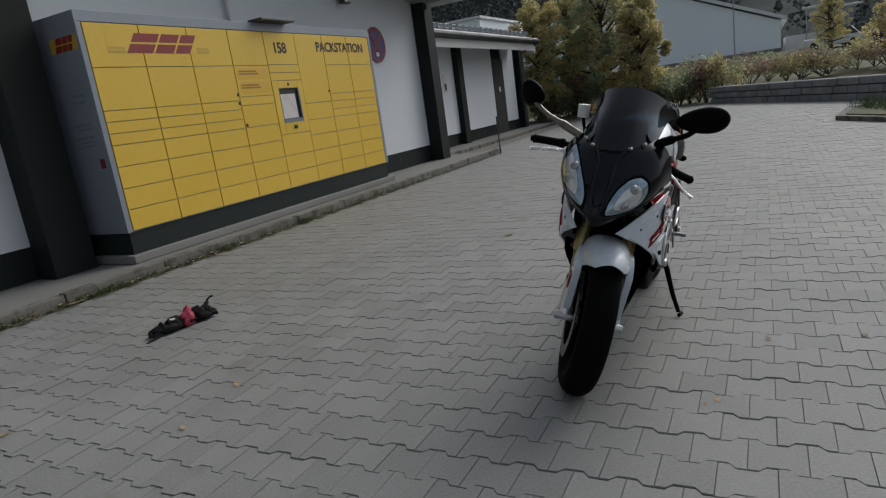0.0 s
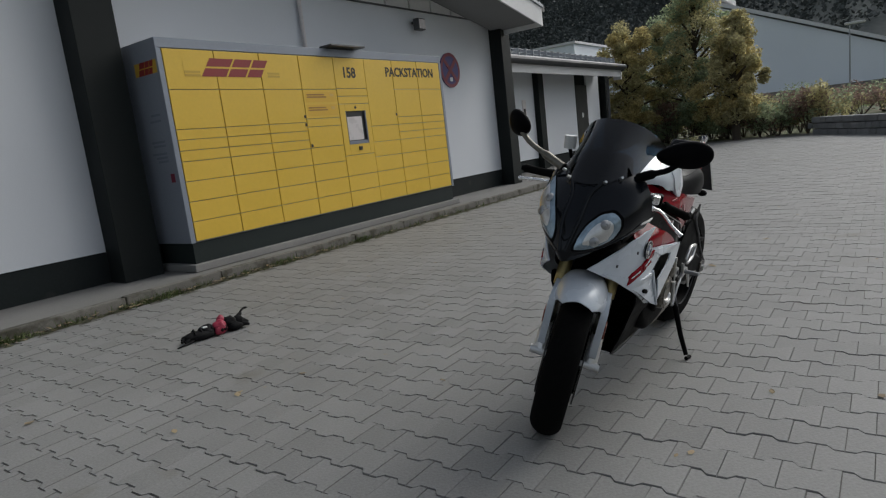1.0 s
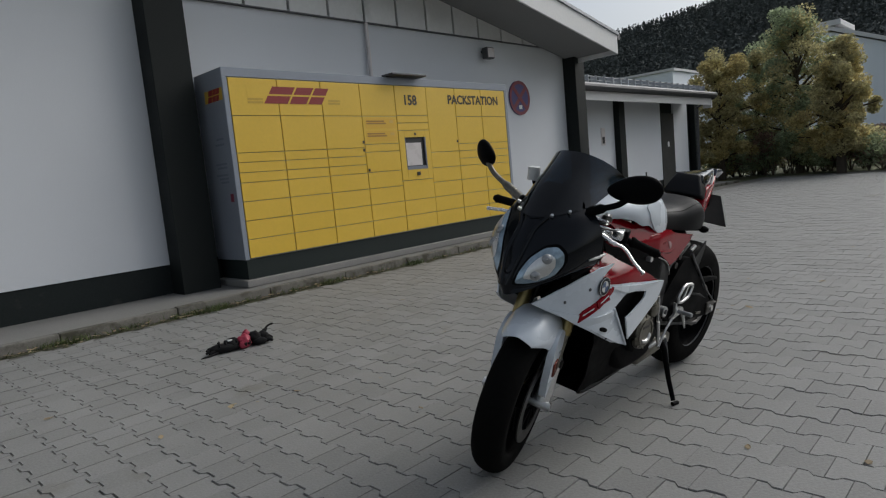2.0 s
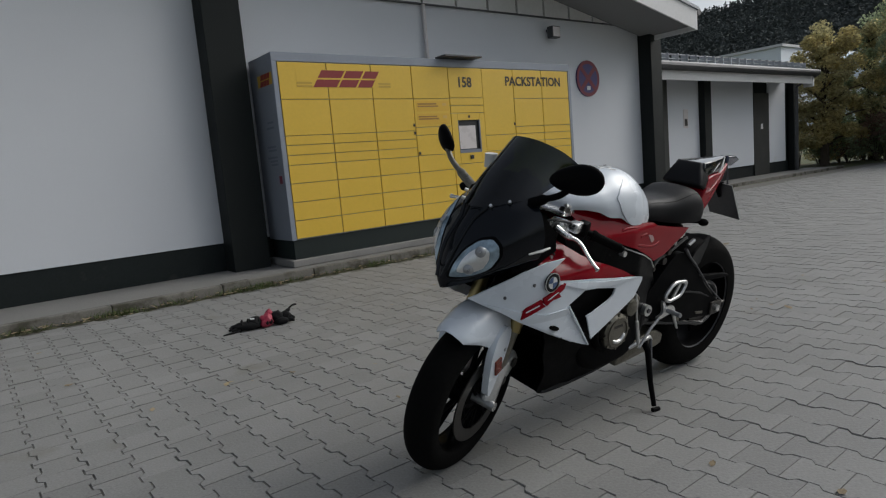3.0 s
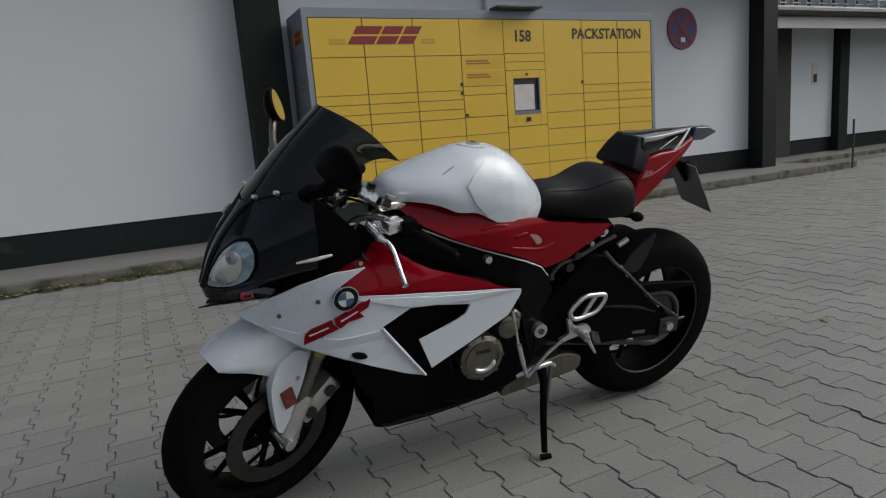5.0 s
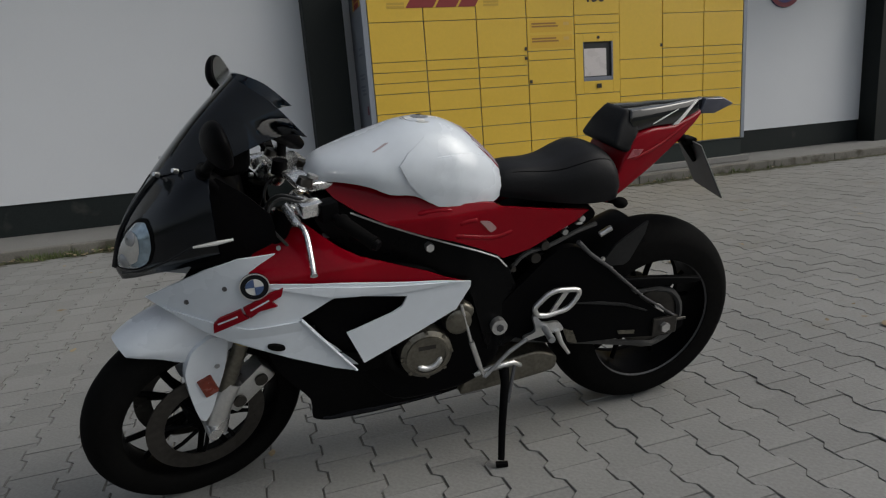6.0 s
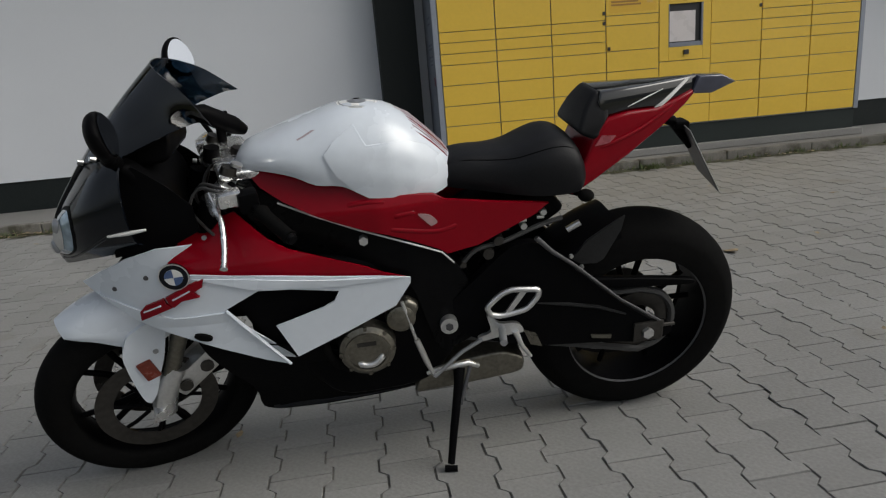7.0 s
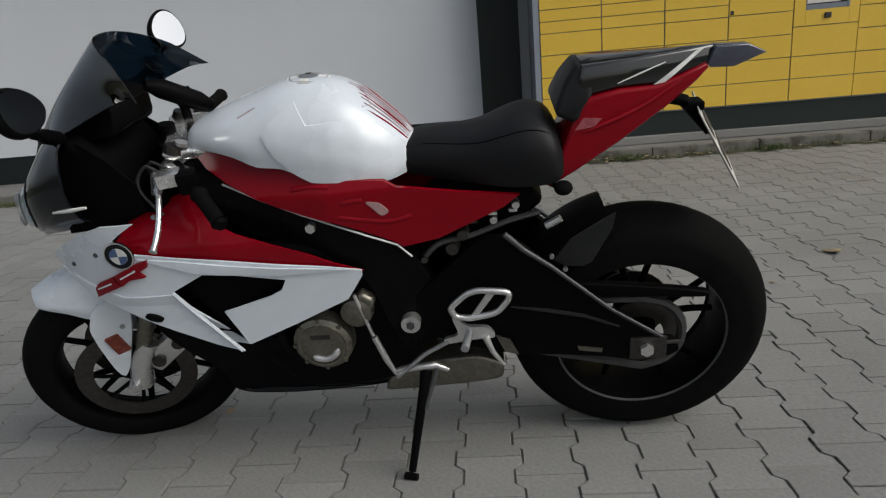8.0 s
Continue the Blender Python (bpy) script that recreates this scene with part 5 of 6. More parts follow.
tank = part("fuel_tank", thicken(bm, 0.004), BODY_WHITE, bike, "white fuel tank with grey and red stripes", smooth=50)


def tank_skin(x, y):
    """Height of the tank's skin over a point of its plan."""
    us = [-t[0] for t in TANK]
    top, low, w = (float(np.interp(-x, us, [t[k] for t in TANK])) for k in (1, 2, 3))
    return top - (top - low) * float(np.interp(abs(y) / w, [p[0] for p in PROFILE], [p[1] for p in PROFILE]))


def cap_patch(r0, r1, lift, cx=0.762, seg=32):
    """A ring or disc laid on the tank's top."""
    bm = bmesh.new()
    radii = [r0 + (r1 - r0) * k / 3 for k in range(4)]
    rings = [[bm.verts.new((cx + r * math.cos(a), r * math.sin(a), tank_skin(cx + r * math.cos(a), r * math.sin(a)) + lift)) for a in (2 * math.pi * q / seg for q in range(seg))] for r in radii]
    for a, b in zip(rings, rings[1:]):
        for q in range(seg):
            bm.faces.new((a[q], a[(q + 1) % seg], b[(q + 1) % seg], b[q]))
    return thicken(bm, 0.0012)


cap = part("filler_cap", cap_patch(0.004, 0.050, 0.0030), PLATE, tank, "flush round filler cap", smooth=30)
part("cap_ring", cap_patch(0.043, 0.0455, 0.0040), STEEL, cap, smooth=30)
part("cap_flap", cap_patch(0.003, 0.024, 0.0044), STEEL, cap, smooth=30)
part("cap_slot", boxed(0.755, 0.769, -0.003, 0.003, 1.0440, 1.0452), MATT_BLACK, cap)


def on_tank(x, z):
    """Half-width of the tank at a point of its side."""
    us = [-t[0] for t in TANK]
    top, low, w = (float(np.interp(-x, us, [t[k] for t in TANK])) for k in (1, 2, 3))
    d = min(max((top - z) / max(top - low, 0.01), 0), 1)
    return w * float(np.interp(d, [p[1] for p in PROFILE], [p[0] for p in PROFILE]))


for s in (1, -1):
    part("tank_cover", panel([(0.778, 1.008), (0.828, 0.978), (0.853, 0.951), (0.831, 0.903), (0.790, 0.858), (0.759, 0.838), (0.68, 0.826), (0.60, 0.816), (0.562, 0.830), (0.548, 0.858), (0.566, 0.895), (0.605, 0.935), (0.650, 0.957), (0.70, 0.962), (0.752, 0.962)], lambda x, z: on_tank(x, z) + 0.0065, 0.006, s), BODY_WHITE, tank, "white knee cover", smooth=35)
    # Thin grey sliver on the skin: a tank crease's shading done in colour.
    part("tank_crease", panel([(0.912, 0.984), (0.850, 1.011), (0.848, 1.0085), (0.910, 0.9815)], lambda x, z: on_tank(x, z) + 0.003, 0.002, s), PRINT_CREASE_GREY, tank)
    def tank_z(x, d):
        us = [-t[0] for t in TANK]
        top, low = (float(np.interp(-x, us, [t[k] for t in TANK])) for k in (1, 2))
        return top - d * (top - low)

    def tank_top(x, y, lift):
        w = float(np.interp(-x, [-t[0] for t in TANK], [t[3] for t in TANK]))
        return Vector((x, s * y, tank_z(x, float(np.interp(y / w, [p[0] for p in PROFILE], [p[1] for p in PROFILE]))) + lift))
    for k in range(6):
        line = [tank_top(0.662 - 0.007 * k - (0.017 - 0.0012 * k) * q, 0.006 + 0.012 * k - 0.0006 * k * q, 0.0026) for q in range(8)]
        part("tank_stripe", tube(bmesh.new(), line, [0.0014] + [0.0024] * 6 + [0.0012], 6), (PRINT_CREASE_GREY, PRINT_CREASE_GREY, BODY_RED)[k % 3], tank, smooth=50)
    head = [tank_top(x, y, 0.0028) for x, y in ((0.672, 0.004), (0.640, 0.012), (0.622, 0.045), (0.636, 0.068), (0.672, 0.004))]
    part("stripe_head", tube(bmesh.new(), head, 0.0016, 6), PRINT_CREASE_GREY, tank, smooth=50)
    RED_UP = [(1.049, 0.916), (1.015, 0.875), (0.966, 0.842), (0.903, 0.811), (0.853, 0.787), (0.788, 0.762), (0.722, 0.740), (0.654, 0.708), (0.598, 0.679), (0.577, 0.662), (0.494, 0.673), (0.403, 0.709), (0.342, 0.733), (0.304, 0.759), (0.433, 0.781), (0.577, 0.811), (0.603, 0.826), (0.739, 0.840), (0.791, 0.857), (0.832, 0.893), (0.888, 0.882), (0.919, 0.895), (0.970, 0.913)]

    def red_w(x, z):
        return 0.166 - 0.10 * abs(x - 0.74) - 0.55 * max(z - 0.81, 0)
    cover = part("red_tank_cover", panel(RED_UP, red_w, 0.012, s, 0.018), BODY_RED, bike, "red painted cover below the tank", smooth=35)
    part("cover_vent", panel(soft([(0.650, 0.786), (0.616, 0.779), (0.596, 0.755), (0.616, 0.746), (0.632, 0.766)], 3), lambda x, z: red_w(x, z) + 0.0025, 0.004, s), SCOOP, cover, "pale scoop in the red cover")
    for pts in (((0.822, 0.820), (0.768, 0.826), (0.715, 0.820)), ((0.728, 0.756), (0.667, 0.741), (0.597, 0.729), (0.540, 0.741)), ((0.711, 0.784), (0.68, 0.788), (0.648, 0.788))):
        part("crease", tube(bmesh.new(), smooth_line([(x, s * (red_w(x, z) - 0.006), z) for x, z in pts], 4), [0.002] + [0.0085] * (len(smooth_line([(x, 0, z) for x, z in pts], 4)) - 2) + [0.003], 8), BODY_RED, cover, smooth=60)
    FRAME = [(1.085, 0.895), (1.015, 0.868), (0.966, 0.836), (0.903, 0.806), (0.853, 0.783), (0.788, 0.758), (0.722, 0.735), (0.654, 0.705), (0.590, 0.674), (0.551, 0.620), (0.517, 0.540), (0.488, 0.474), (0.474, 0.417), (0.54, 0.375), (0.617, 0.362), (0.650, 0.485), (0.668, 0.561), (0.690, 0.600), (0.853, 0.665), (0.968, 0.716), (1.06, 0.79)]
    frame_beam = part("frame_beam", panel(soft(FRAME, 2), lambda x, z: 0.158 - 0.17 * abs(x - 0.68), 0.045, s), FRAME_BLACK, bike, "black twin-spar frame beam", smooth=35)
    # Pale tube along the beam's edge: the highlight there, put into colour.
    part("beam_glint", tube(bmesh.new(), [(x, s * (0.163 - 0.15 * abs(x - 0.68)), z) for x, z in ((0.98, 0.838), (0.90, 0.799), (0.80, 0.757), (0.66, 0.703), (0.592, 0.668), (0.562, 0.632))], 0.0024, 6), PLATE, frame_beam)
    part("frame_bolt", cyl(bmesh.new(), (0.786, s * 0.13, 0.728), (0.786, s * 0.160, 0.728), 0.012, seg=6), ALLOY, frame_beam)
    part("pivot_bolt", cyl(bmesh.new(), (0.588, s * 0.14, 0.451), (0.588, s * 0.166, 0.451), 0.024, seg=20), ALLOY, frame_beam, smooth=40)
    part("pivot_cap", cyl(bmesh.new(), (0.588, s * 0.1665, 0.451), (0.588, s * 0.172, 0.451), 0.011, seg=6), GUTTER, frame_beam)

# engine and exhaust
engine = part("engine", body(soft([(1.0, 0.36), (1.02, 0.55), (0.92, 0.70), (0.72, 0.66), (0.60, 0.55), (0.56, 0.36), (0.66, 0.25), (0.9, 0.24)], 3), lambda x, z: 0.145, 0.025), MATT_BLACK, bike, smooth=40)
for s in (1, -1):
    cover = part("crankcase_cover", tube(bmesh.new(), [(0.812, s * 0.14, 0.420), (0.812, s * 0.182, 0.420), (0.812, s * 0.190, 0.420)], [0.078, 0.074, 0.062], 28), CASE, engine, "bare metal crankcase cover", smooth=30)
    for k in range(8):
        a = 2 * math.pi * k / 8
        part("cover_screw", cyl(bmesh.new(), (0.812 + 0.070 * math.cos(a), s * 0.178, 0.420 + 0.070 * math.sin(a)), (0.812 + 0.070 * math.cos(a), s * 0.1885, 0.420 + 0.070 * math.sin(a)), 0.006, seg=6), CASE, cover)
    part("cover_bar", boxed(0.787, 0.837, s * 0.1905 - 0.0008, s * 0.1905 + 0.0008, 0.440, 0.452), DISC, cover)
    part("upper_case", body(soft([(0.74, 0.49), (0.70, 0.56), (0.66, 0.53), (0.70, 0.46)], 3), lambda x, z: 0.175, 0.012), CASE, engine, smooth=40) if s > 0 else None
    part("cover_ring", lathe(bmesh.new(), [(0.060, s * 0.1895), (0.060, s * 0.194), (0.052, s * 0.194), (0.052, s * 0.1895)], Vector((0.812, 0, 0.420)), 32), CASE, cover, smooth=30)
    # Bright tapered arc standing in for the crescent of reflected light.
    part("cover_crescent", tube(bmesh.new(), [(0.812 + 0.040 * math.cos(radians(d)), s * 0.191, 0.420 + 0.040 * math.sin(radians(d))) for d in range(195, 316, 12)], [0.003] + [0.009] * 9 + [0.003], 8), ALLOY, cover, smooth=50)
    part("water_pump", tube(bmesh.new(), [(0.715, s * 0.14, 0.50), (0.715, s * 0.176, 0.50), (0.715, s * 0.184, 0.50)], [0.042, 0.038, 0.026], 20), CASE, engine, smooth=35)
    part("pump_cover", cyl(bmesh.new(), (0.86, s * 0.14, 0.385), (0.86, s * 0.168, 0.385), 0.034, 0.028, seg=18), MATT_BLACK, engine, smooth=35)
    part("gear_rod" if s > 0 else "brake_rod", cyl(bmesh.new(), (0.709, s * 0.180, 0.556), (0.682, s * 0.180, 0.436), 0.0045, seg=10), ALLOY, bike, smooth=40)
    part("rod_sleeve", tube(bmesh.new(), [(0.680, s * 0.180, 0.432), (0.659, s * 0.180, 0.359), (0.640, s * 0.176, 0.302)], [0.008, 0.0085, 0.004], 10), ALLOY, engine, smooth=50)
    part("hose", tube(bmesh.new(), smooth_line([(0.86, s * 0.155, 0.52), (0.92, s * 0.165, 0.46), (0.90, s * 0.16, 0.38), (0.84, s * 0.15, 0.34)], 5), 0.013, 8), RUBBER, engine, smooth=60)
part("radiator", boxed(1.06, 1.10, -0.14, 0.14, 0.42, 0.70, 0.008), MATT_BLACK, bike)
box_ex = part("exhaust", body(soft([(0.70, 0.20), (0.636, 0.202), (0.485, 0.212), (0.372, 0.224), (0.366, 0.276), (0.434, 0.307), (0.52, 0.299), (0.66, 0.28)], 3), lambda x, z: 0.115, 0.016), CASE, bike, "bare metal exhaust box under the engine", smooth=40)
part("tail_pipe", tube(bmesh.new(), [(0.42, -0.09, 0.25), (0.34, -0.13, 0.27), (0.22, -0.16, 0.32)], 0.035, 14), ALLOY, box_ex, smooth=50)

# rear end
SWING = [(0.60, 0.49), (0.52, 0.56), (0.41, 0.66), (0.33, 0.66), (0.23, 0.56), (0.10, 0.44), (-0.02, 0.350), (-0.06, 0.345), (-0.068, 0.315), (-0.01, 0.290), (0.15, 0.315), (0.37, 0.335), (0.56, 0.40)]
for s in (1, -1):
    arm = part("swingarm", panel(soft(SWING, 2), lambda x, z: 0.145 - 0.02 * max(x - 0.3, 0), 0.03, s), MATT_BLACK, bike, "black cast swingarm", smooth=35)
    part("arm_brace", tube(bmesh.new(), [(x, s * 0.149, z) for x, z in ((0.345, 0.676), (0.302, 0.631), (0.239, 0.581), (0.103, 0.455), (-0.022, 0.365))], [0.0075, 0.0065, 0.0055, 0.0045, 0.004], 8), GUTTER, arm, smooth=50)
    part("axle_block", boxed(-0.035, 0.055, s * 0.148 - 0.006, s * 0.148 + 0.006, 0.302, 0.366, 0.005), DISC, arm)
    part("adjuster_bolt", cyl(bmesh.new(), (-0.07, s * 0.145, 0.345), (-0.03, s * 0.145, 0.345), 0.005, seg=8), DISC, arm, smooth=40)
    part("arm_plate", panel([(0.182, 0.348), (0.120, 0.338), (0.122, 0.326), (0.178, 0.336)], lambda x, z: 0.150, 0.004, s), CASE, arm)
    # Ridge greyer than the arm, its highlight carried by the colour.
    part("arm_ridge_sheen", tube(bmesh.new(), [(0.34, s * 0.143, 0.474), (0.253, s * 0.145, 0.459), (0.165, s * 0.145, 0.437), (0.08, s * 0.145, 0.400)], [0.003, 0.006, 0.006, 0.003], 6), HUGGER, arm, smooth=50)
    part("axle_nut", cyl(bmesh.new(), (0.015, s * 0.15, 0.334), (0.015, s * 0.166, 0.334), 0.017, seg=6), ALLOY, arm)
    # footrest hanger, peg and pedal
    ring = [(0.486, 0.499), (0.444, 0.536), (0.414, 0.545), (0.342, 0.535), (0.345, 0.513), (0.375, 0.477), (0.445, 0.466), (0.476, 0.474)]
    edge = soft(ring, 3)
    hanger = part("heel_plate", tube(bmesh.new(), [(x, s * 0.172, z) for x, z in edge + edge[:1]], 0.0082, 8), ALLOY, bike, "silver footrest hanger and heel plate", smooth=50)
    part("plate_web", panel([(0.392, 0.540), (0.372, 0.538), (0.424, 0.468), (0.442, 0.466)], lambda x, z: 0.174, 0.006, s), ALLOY, hanger)
    part("hanger_casting", panel(soft([(0.475, 0.470), (0.453, 0.436), (0.398, 0.434), (0.378, 0.400), (0.437, 0.398), (0.508, 0.386), (0.512, 0.402), (0.470, 0.412), (0.486, 0.466)], 2), lambda x, z: 0.166, 0.012, s), ALLOY, hanger, smooth=40)
    part("heel_peg", tube(bmesh.new(), [(0.408, s * 0.17, 0.410), (0.392, s * 0.175, 0.365), (0.365, s * 0.175, 0.322)], [0.009, 0.007, 0.005], 8), ALLOY, hanger, smooth=50)
    part("guard_plate", panel([(0.382, 0.402), (0.347, 0.388), (0.328, 0.339), (0.362, 0.352)], lambda x, z: 0.160, 0.004, s), CASE, hanger)
    part("footpeg", cyl(bmesh.new(), (0.445, s * 0.165, 0.420), (0.455, s * 0.235, 0.423), 0.010, seg=12), STEEL, hanger, smooth=40)
    part("pedal", tube(bmesh.new(), [(0.50, s * 0.165, 0.395), (0.56, s * 0.17, 0.365), (0.64, s * 0.18, 0.302)], 0.006, 8), STEEL, hanger)
hug = []
for deg in (22, 34, 46, 58, 68, 76):
    a, r = radians(deg), R_R + 0.025
    hug.append([AX_R + Vector((r * f * math.cos(a), w, r * f * math.sin(a))) for w, f in ((-0.105, 0.86), (-0.10, 0.95), (-0.055, 1.01), (0, 1.025), (0.055, 1.01), (0.10, 0.95), (0.105, 0.86))])
part("rear_hugger", thicken(loft(hug)[0], 0.004), MATT_BLACK, bike, "matt black rear hugger", smooth=50)
part("hugger_arm", panel([(0.232, 0.577), (0.192, 0.628), (0.120, 0.672), (0.088, 0.690), (0.096, 0.650), (0.107, 0.630), (0.141, 0.567), (0.160, 0.556), (0.205, 0.560)], lambda x, z: 0.110, 0.008, 1), HUGGER, bike, "dull grey hugger bracket", smooth=35)
for x, z in ((0.236, 0.590), (0.205, 0.553)):
    part("hugger_bolt", cyl(bmesh.new(), (x, 0.11, z), (x, 0.118, z), 0.006, seg=8), ALLOY, bike)
bm = bmesh.new()
tube(bm, smooth_line([(0.015 + 0.105 * math.cos(a), 0.088, 0.334 + 0.105 * math.sin(a)) for a in (1.6, 2.2, 2.8, 3.4, 4.0, 4.65)], 3) + [Vector((0.60, 0.088, 0.375))], 0.011, 6)
tube(bm, [(0.0, 0.088, 0.44), (0.60, 0.088, 0.455)], 0.011, 6)
part("drive_chain", bm, CABLE, bike, "dark drive chain", smooth=50)
part("chain_guard", body(soft([(0.30, 0.49), (0.05, 0.462), (-0.135, 0.446), (-0.145, 0.463), (0.05, 0.494), (0.28, 0.52)], 2), lambda x, z: 0.012, 0.004), MATT_BLACK, bike, smooth=40).location = (0, 0.10, 0)
shock = part("rear_shock", cyl(bmesh.new(), (0.46, 0.0, 0.42), (0.40, 0.0, 0.70), 0.028, seg=16), MATT_BLACK, bike, smooth=40)
bm = bmesh.new()
tube(bm, [(0.455 - 0.05 * k / 60 + 0.036 * math.cos(k * 0.7), 0.036 * math.sin(k * 0.7), 0.44 + 0.22 * k / 60) for k in range(61)], 0.006, 6)
part("spring", bm, MATT_BLACK, shock, smooth=60)
part("subframe", body(soft([(0.60, 0.66), (0.52, 0.74), (0.30, 0.78), (0.24, 0.72), (0.34, 0.66), (0.48, 0.60)], 3), lambda x, z: 0.085, 0.015), MATT_BLACK, bike, smooth=40)
for x, y, z in ((0.314, 0.112, 0.728), (0.367, 0.112, 0.694), (0.443, 0.115, 0.671)):
    part("subframe_bolt", cyl(bmesh.new(), (x, y - 0.03, z), (x, y, z), 0.009, seg=8), ALLOY, bike)
for x, z, r in ((0.44, 0.672, 0.016), (0.468, 0.637, 0.019), (0.536, 0.613, 0.010)):
    part("subframe_boss", cyl(bmesh.new(), (x, 0.10, z), (x, 0.135, z), r, r * 0.8, seg=14), DISC, bike, smooth=40)
part("master_cylinder", cyl(bmesh.new(), (0.246, 0.10, 0.665), (0.212, 0.105, 0.685), 0.009, seg=12), ALLOY, bike, smooth=40)
for k, (x, z) in enumerate(((0.321, 0.714), (0.368, 0.710), (0.49, 0.690), (0.415, 0.690))):
    part("loom_clip", boxed(x - 0.010, x + 0.010, 0.098, 0.108, z - 0.004, z + 0.004, 0.002), ALLOY if k < 2 else DISC, bike)
part("wiring_loom", tube(bmesh.new(), smooth_line([(0.26, 0.095, 0.70), (0.33, 0.108, 0.690), (0.42, 0.116, 0.662), (0.50, 0.122, 0.648), (0.55, 0.125, 0.60)], 5), 0.007, 6), CABLE, bike, smooth=50)


SEAT = [(0.588, 0.850, 0.815, 0.050), (0.555, 0.884, 0.812, 0.075), (0.500, 0.893, 0.803, 0.086), (0.440, 0.891, 0.792, 0.097), (0.385, 0.896, 0.785, 0.115), (0.335, 0.913, 0.781, 0.130), (0.290, 0.926, 0.780, 0.137), (0.250, 0.922, 0.781, 0.138), (0.222, 0.900, 0.784, 0.132), (0.204, 0.862, 0.795, 0.112)]
rows = []
for u, top, low, w in SEAT:
    half = [(w * a, top - (top - low) * d) for a, d in ((0, 0), (0.45, 0.03), (0.74, 0.12), (0.93, 0.34), (1.0, 0.68), (0.95, 1.0))]
    rows.append([(u, -y, z) for y, z in half[:0:-1]] + [(u, y, z) for y, z in half])
bm, grid = loft(rows, fine=3)
for end in (0, -1):
    bm.faces.new([c[end] for c in grid])
seat = part("rider_seat", thicken(bm, 0.004), LEATHER, bike, "black rider's seat", smooth=50)
for s in (1, -1):
    part("seat_seam", tube(bmesh.new(), smooth_line([(u, s * w * 0.80, top - (top - low) * 0.17) for u, top, low, w in SEAT[1:-1]], 3), 0.0016, 6), MATT_BLACK, seat, smooth=50)


def tail_w(x, z):
    return float(np.interp(x, [-0.15, -0.06, 0.1, 0.28], [0.02, 0.045, 0.085, 0.115]))


tail = part("tail_fairing", body([(0.250, 0.773), (0.215, 0.826), (0.197, 0.869), (0.185, 0.897), (0.158, 0.943), (0.145, 0.955), (0.080, 0.963), (0.0, 0.960), (-0.05, 0.973), (-0.108, 0.992), (-0.116, 0.980), (-0.090, 0.955), (-0.030, 0.912), (0.076, 0.848), (0.178, 0.792), (0.235, 0.765)], tail_w, 0.012), BODY_RED, bike, "red tail fairing", smooth=40)
part("tail_inner", body([(0.20, 0.80), (0.06, 0.89), (-0.10, 0.965), (-0.05, 0.925), (0.10, 0.835)], lambda x, z: tail_w(x, z) - 0.02, 0.006), MATT_BLACK, tail)


def cowl_w(x, z):
    return tail_w(x, z) * 0.88 - 0.35 * max(z - 0.975, 0)


cowl = part("seat_cowl", body([(0.150, 0.957), (0.166, 0.992), (0.158, 1.018), (0.050, 1.018), (-0.060, 1.021), (-0.128, 1.024), (-0.128, 0.990), (-0.050, 0.975), (0.0, 0.963), (0.080, 0.966)], cowl_w, 0.008), COWL_BLACK, bike, "black passenger seat cowl", smooth=40)
part("tail_lamp", body([(-0.112, 0.988), (-0.129, 1.022), (-0.196, 1.020), (-0.236, 0.999), (-0.170, 0.974), (-0.120, 0.978)], lambda x, z: max(tail_w(x, z) * 0.85, 0.018), 0.004), TAIL_LENS, bike, "smoked tail lamp", smooth=40)
part("seat_pad", body(soft([(0.224, 0.925), (0.198, 0.985), (0.168, 1.022), (0.142, 1.008), (0.132, 0.975), (0.142, 0.945), (0.172, 0.900)], 3), lambda x, z: 0.098 - 0.45 * max(z - 0.93, 0), 0.015), LEATHER, bike, smooth=50)
for s in (1, -1):
    part("tail_crease", tube(bmesh.new(), smooth_line([(x, s * (tail_w(x, z) - 0.004), z) for x, z in ((0.165, 0.880), (0.09, 0.900), (0.02, 0.925), (-0.07, 0.972))], 4), [0.002] + [0.006] * 11 + [0.002], 8), BODY_RED, tail, smooth=60)
    part("tail_mark", panel([(0.178, 0.889), (0.160, 0.914), (0.120, 0.908), (0.136, 0.892)], lambda x, z: tail_w(x, z) + 0.002, 0.003, s), TAIL_MARK, tail, "faded pale mark")
    # Pale streak drawn on the gloss cowl in place of reflected sky.
    part("cowl_streak", tube(bmesh.new(), [(x, s * (cowl_w(x, z) + 0.001), z) for x, z in ((0.085, 0.975), (0.03, 0.990), (-0.02, 1.003))], [0.0012, 0.002, 0.001], 6), PLATE, cowl)
    part("silver_trim", panel([(0.006, 0.961), (-0.092, 1.019), (-0.106, 1.020), (-0.018, 0.963)], lambda x, z: cowl_w(x, z) + 0.002, 0.003, s), PLATE, cowl, "pale trim strip along the cowl")
    stalk = part("turn_signal", tube(bmesh.new(), [(0.245, s * 0.06, 0.765), (0.232, s * 0.09, 0.768), (0.218, s * 0.12, 0.770)], [0.008, 0.008, 0.006], 8), RUBBER, bike, "small black turn signal")
    bm = bmesh.new()
    bmesh.ops.create_uvsphere(bm, u_segments=14, v_segments=8, radius=1.0, matrix=Matrix.Translation((0.208, s * 0.13, 0.771)) @ Matrix.Diagonal((0.021, 0.024, 0.016, 1)))
    part("signal_lens", bm, RUBBER, stalk, smooth=60)
holder = part("plate_holder", tube(bmesh.new(), [(-0.01, 0, 0.925), (-0.075, 0, 0.905), (-0.11, 0, 0.86), (-0.135, 0, 0.825)], [0.016, 0.014, 0.011, 0.007], 8), MATT_BLACK, bike, smooth=50)
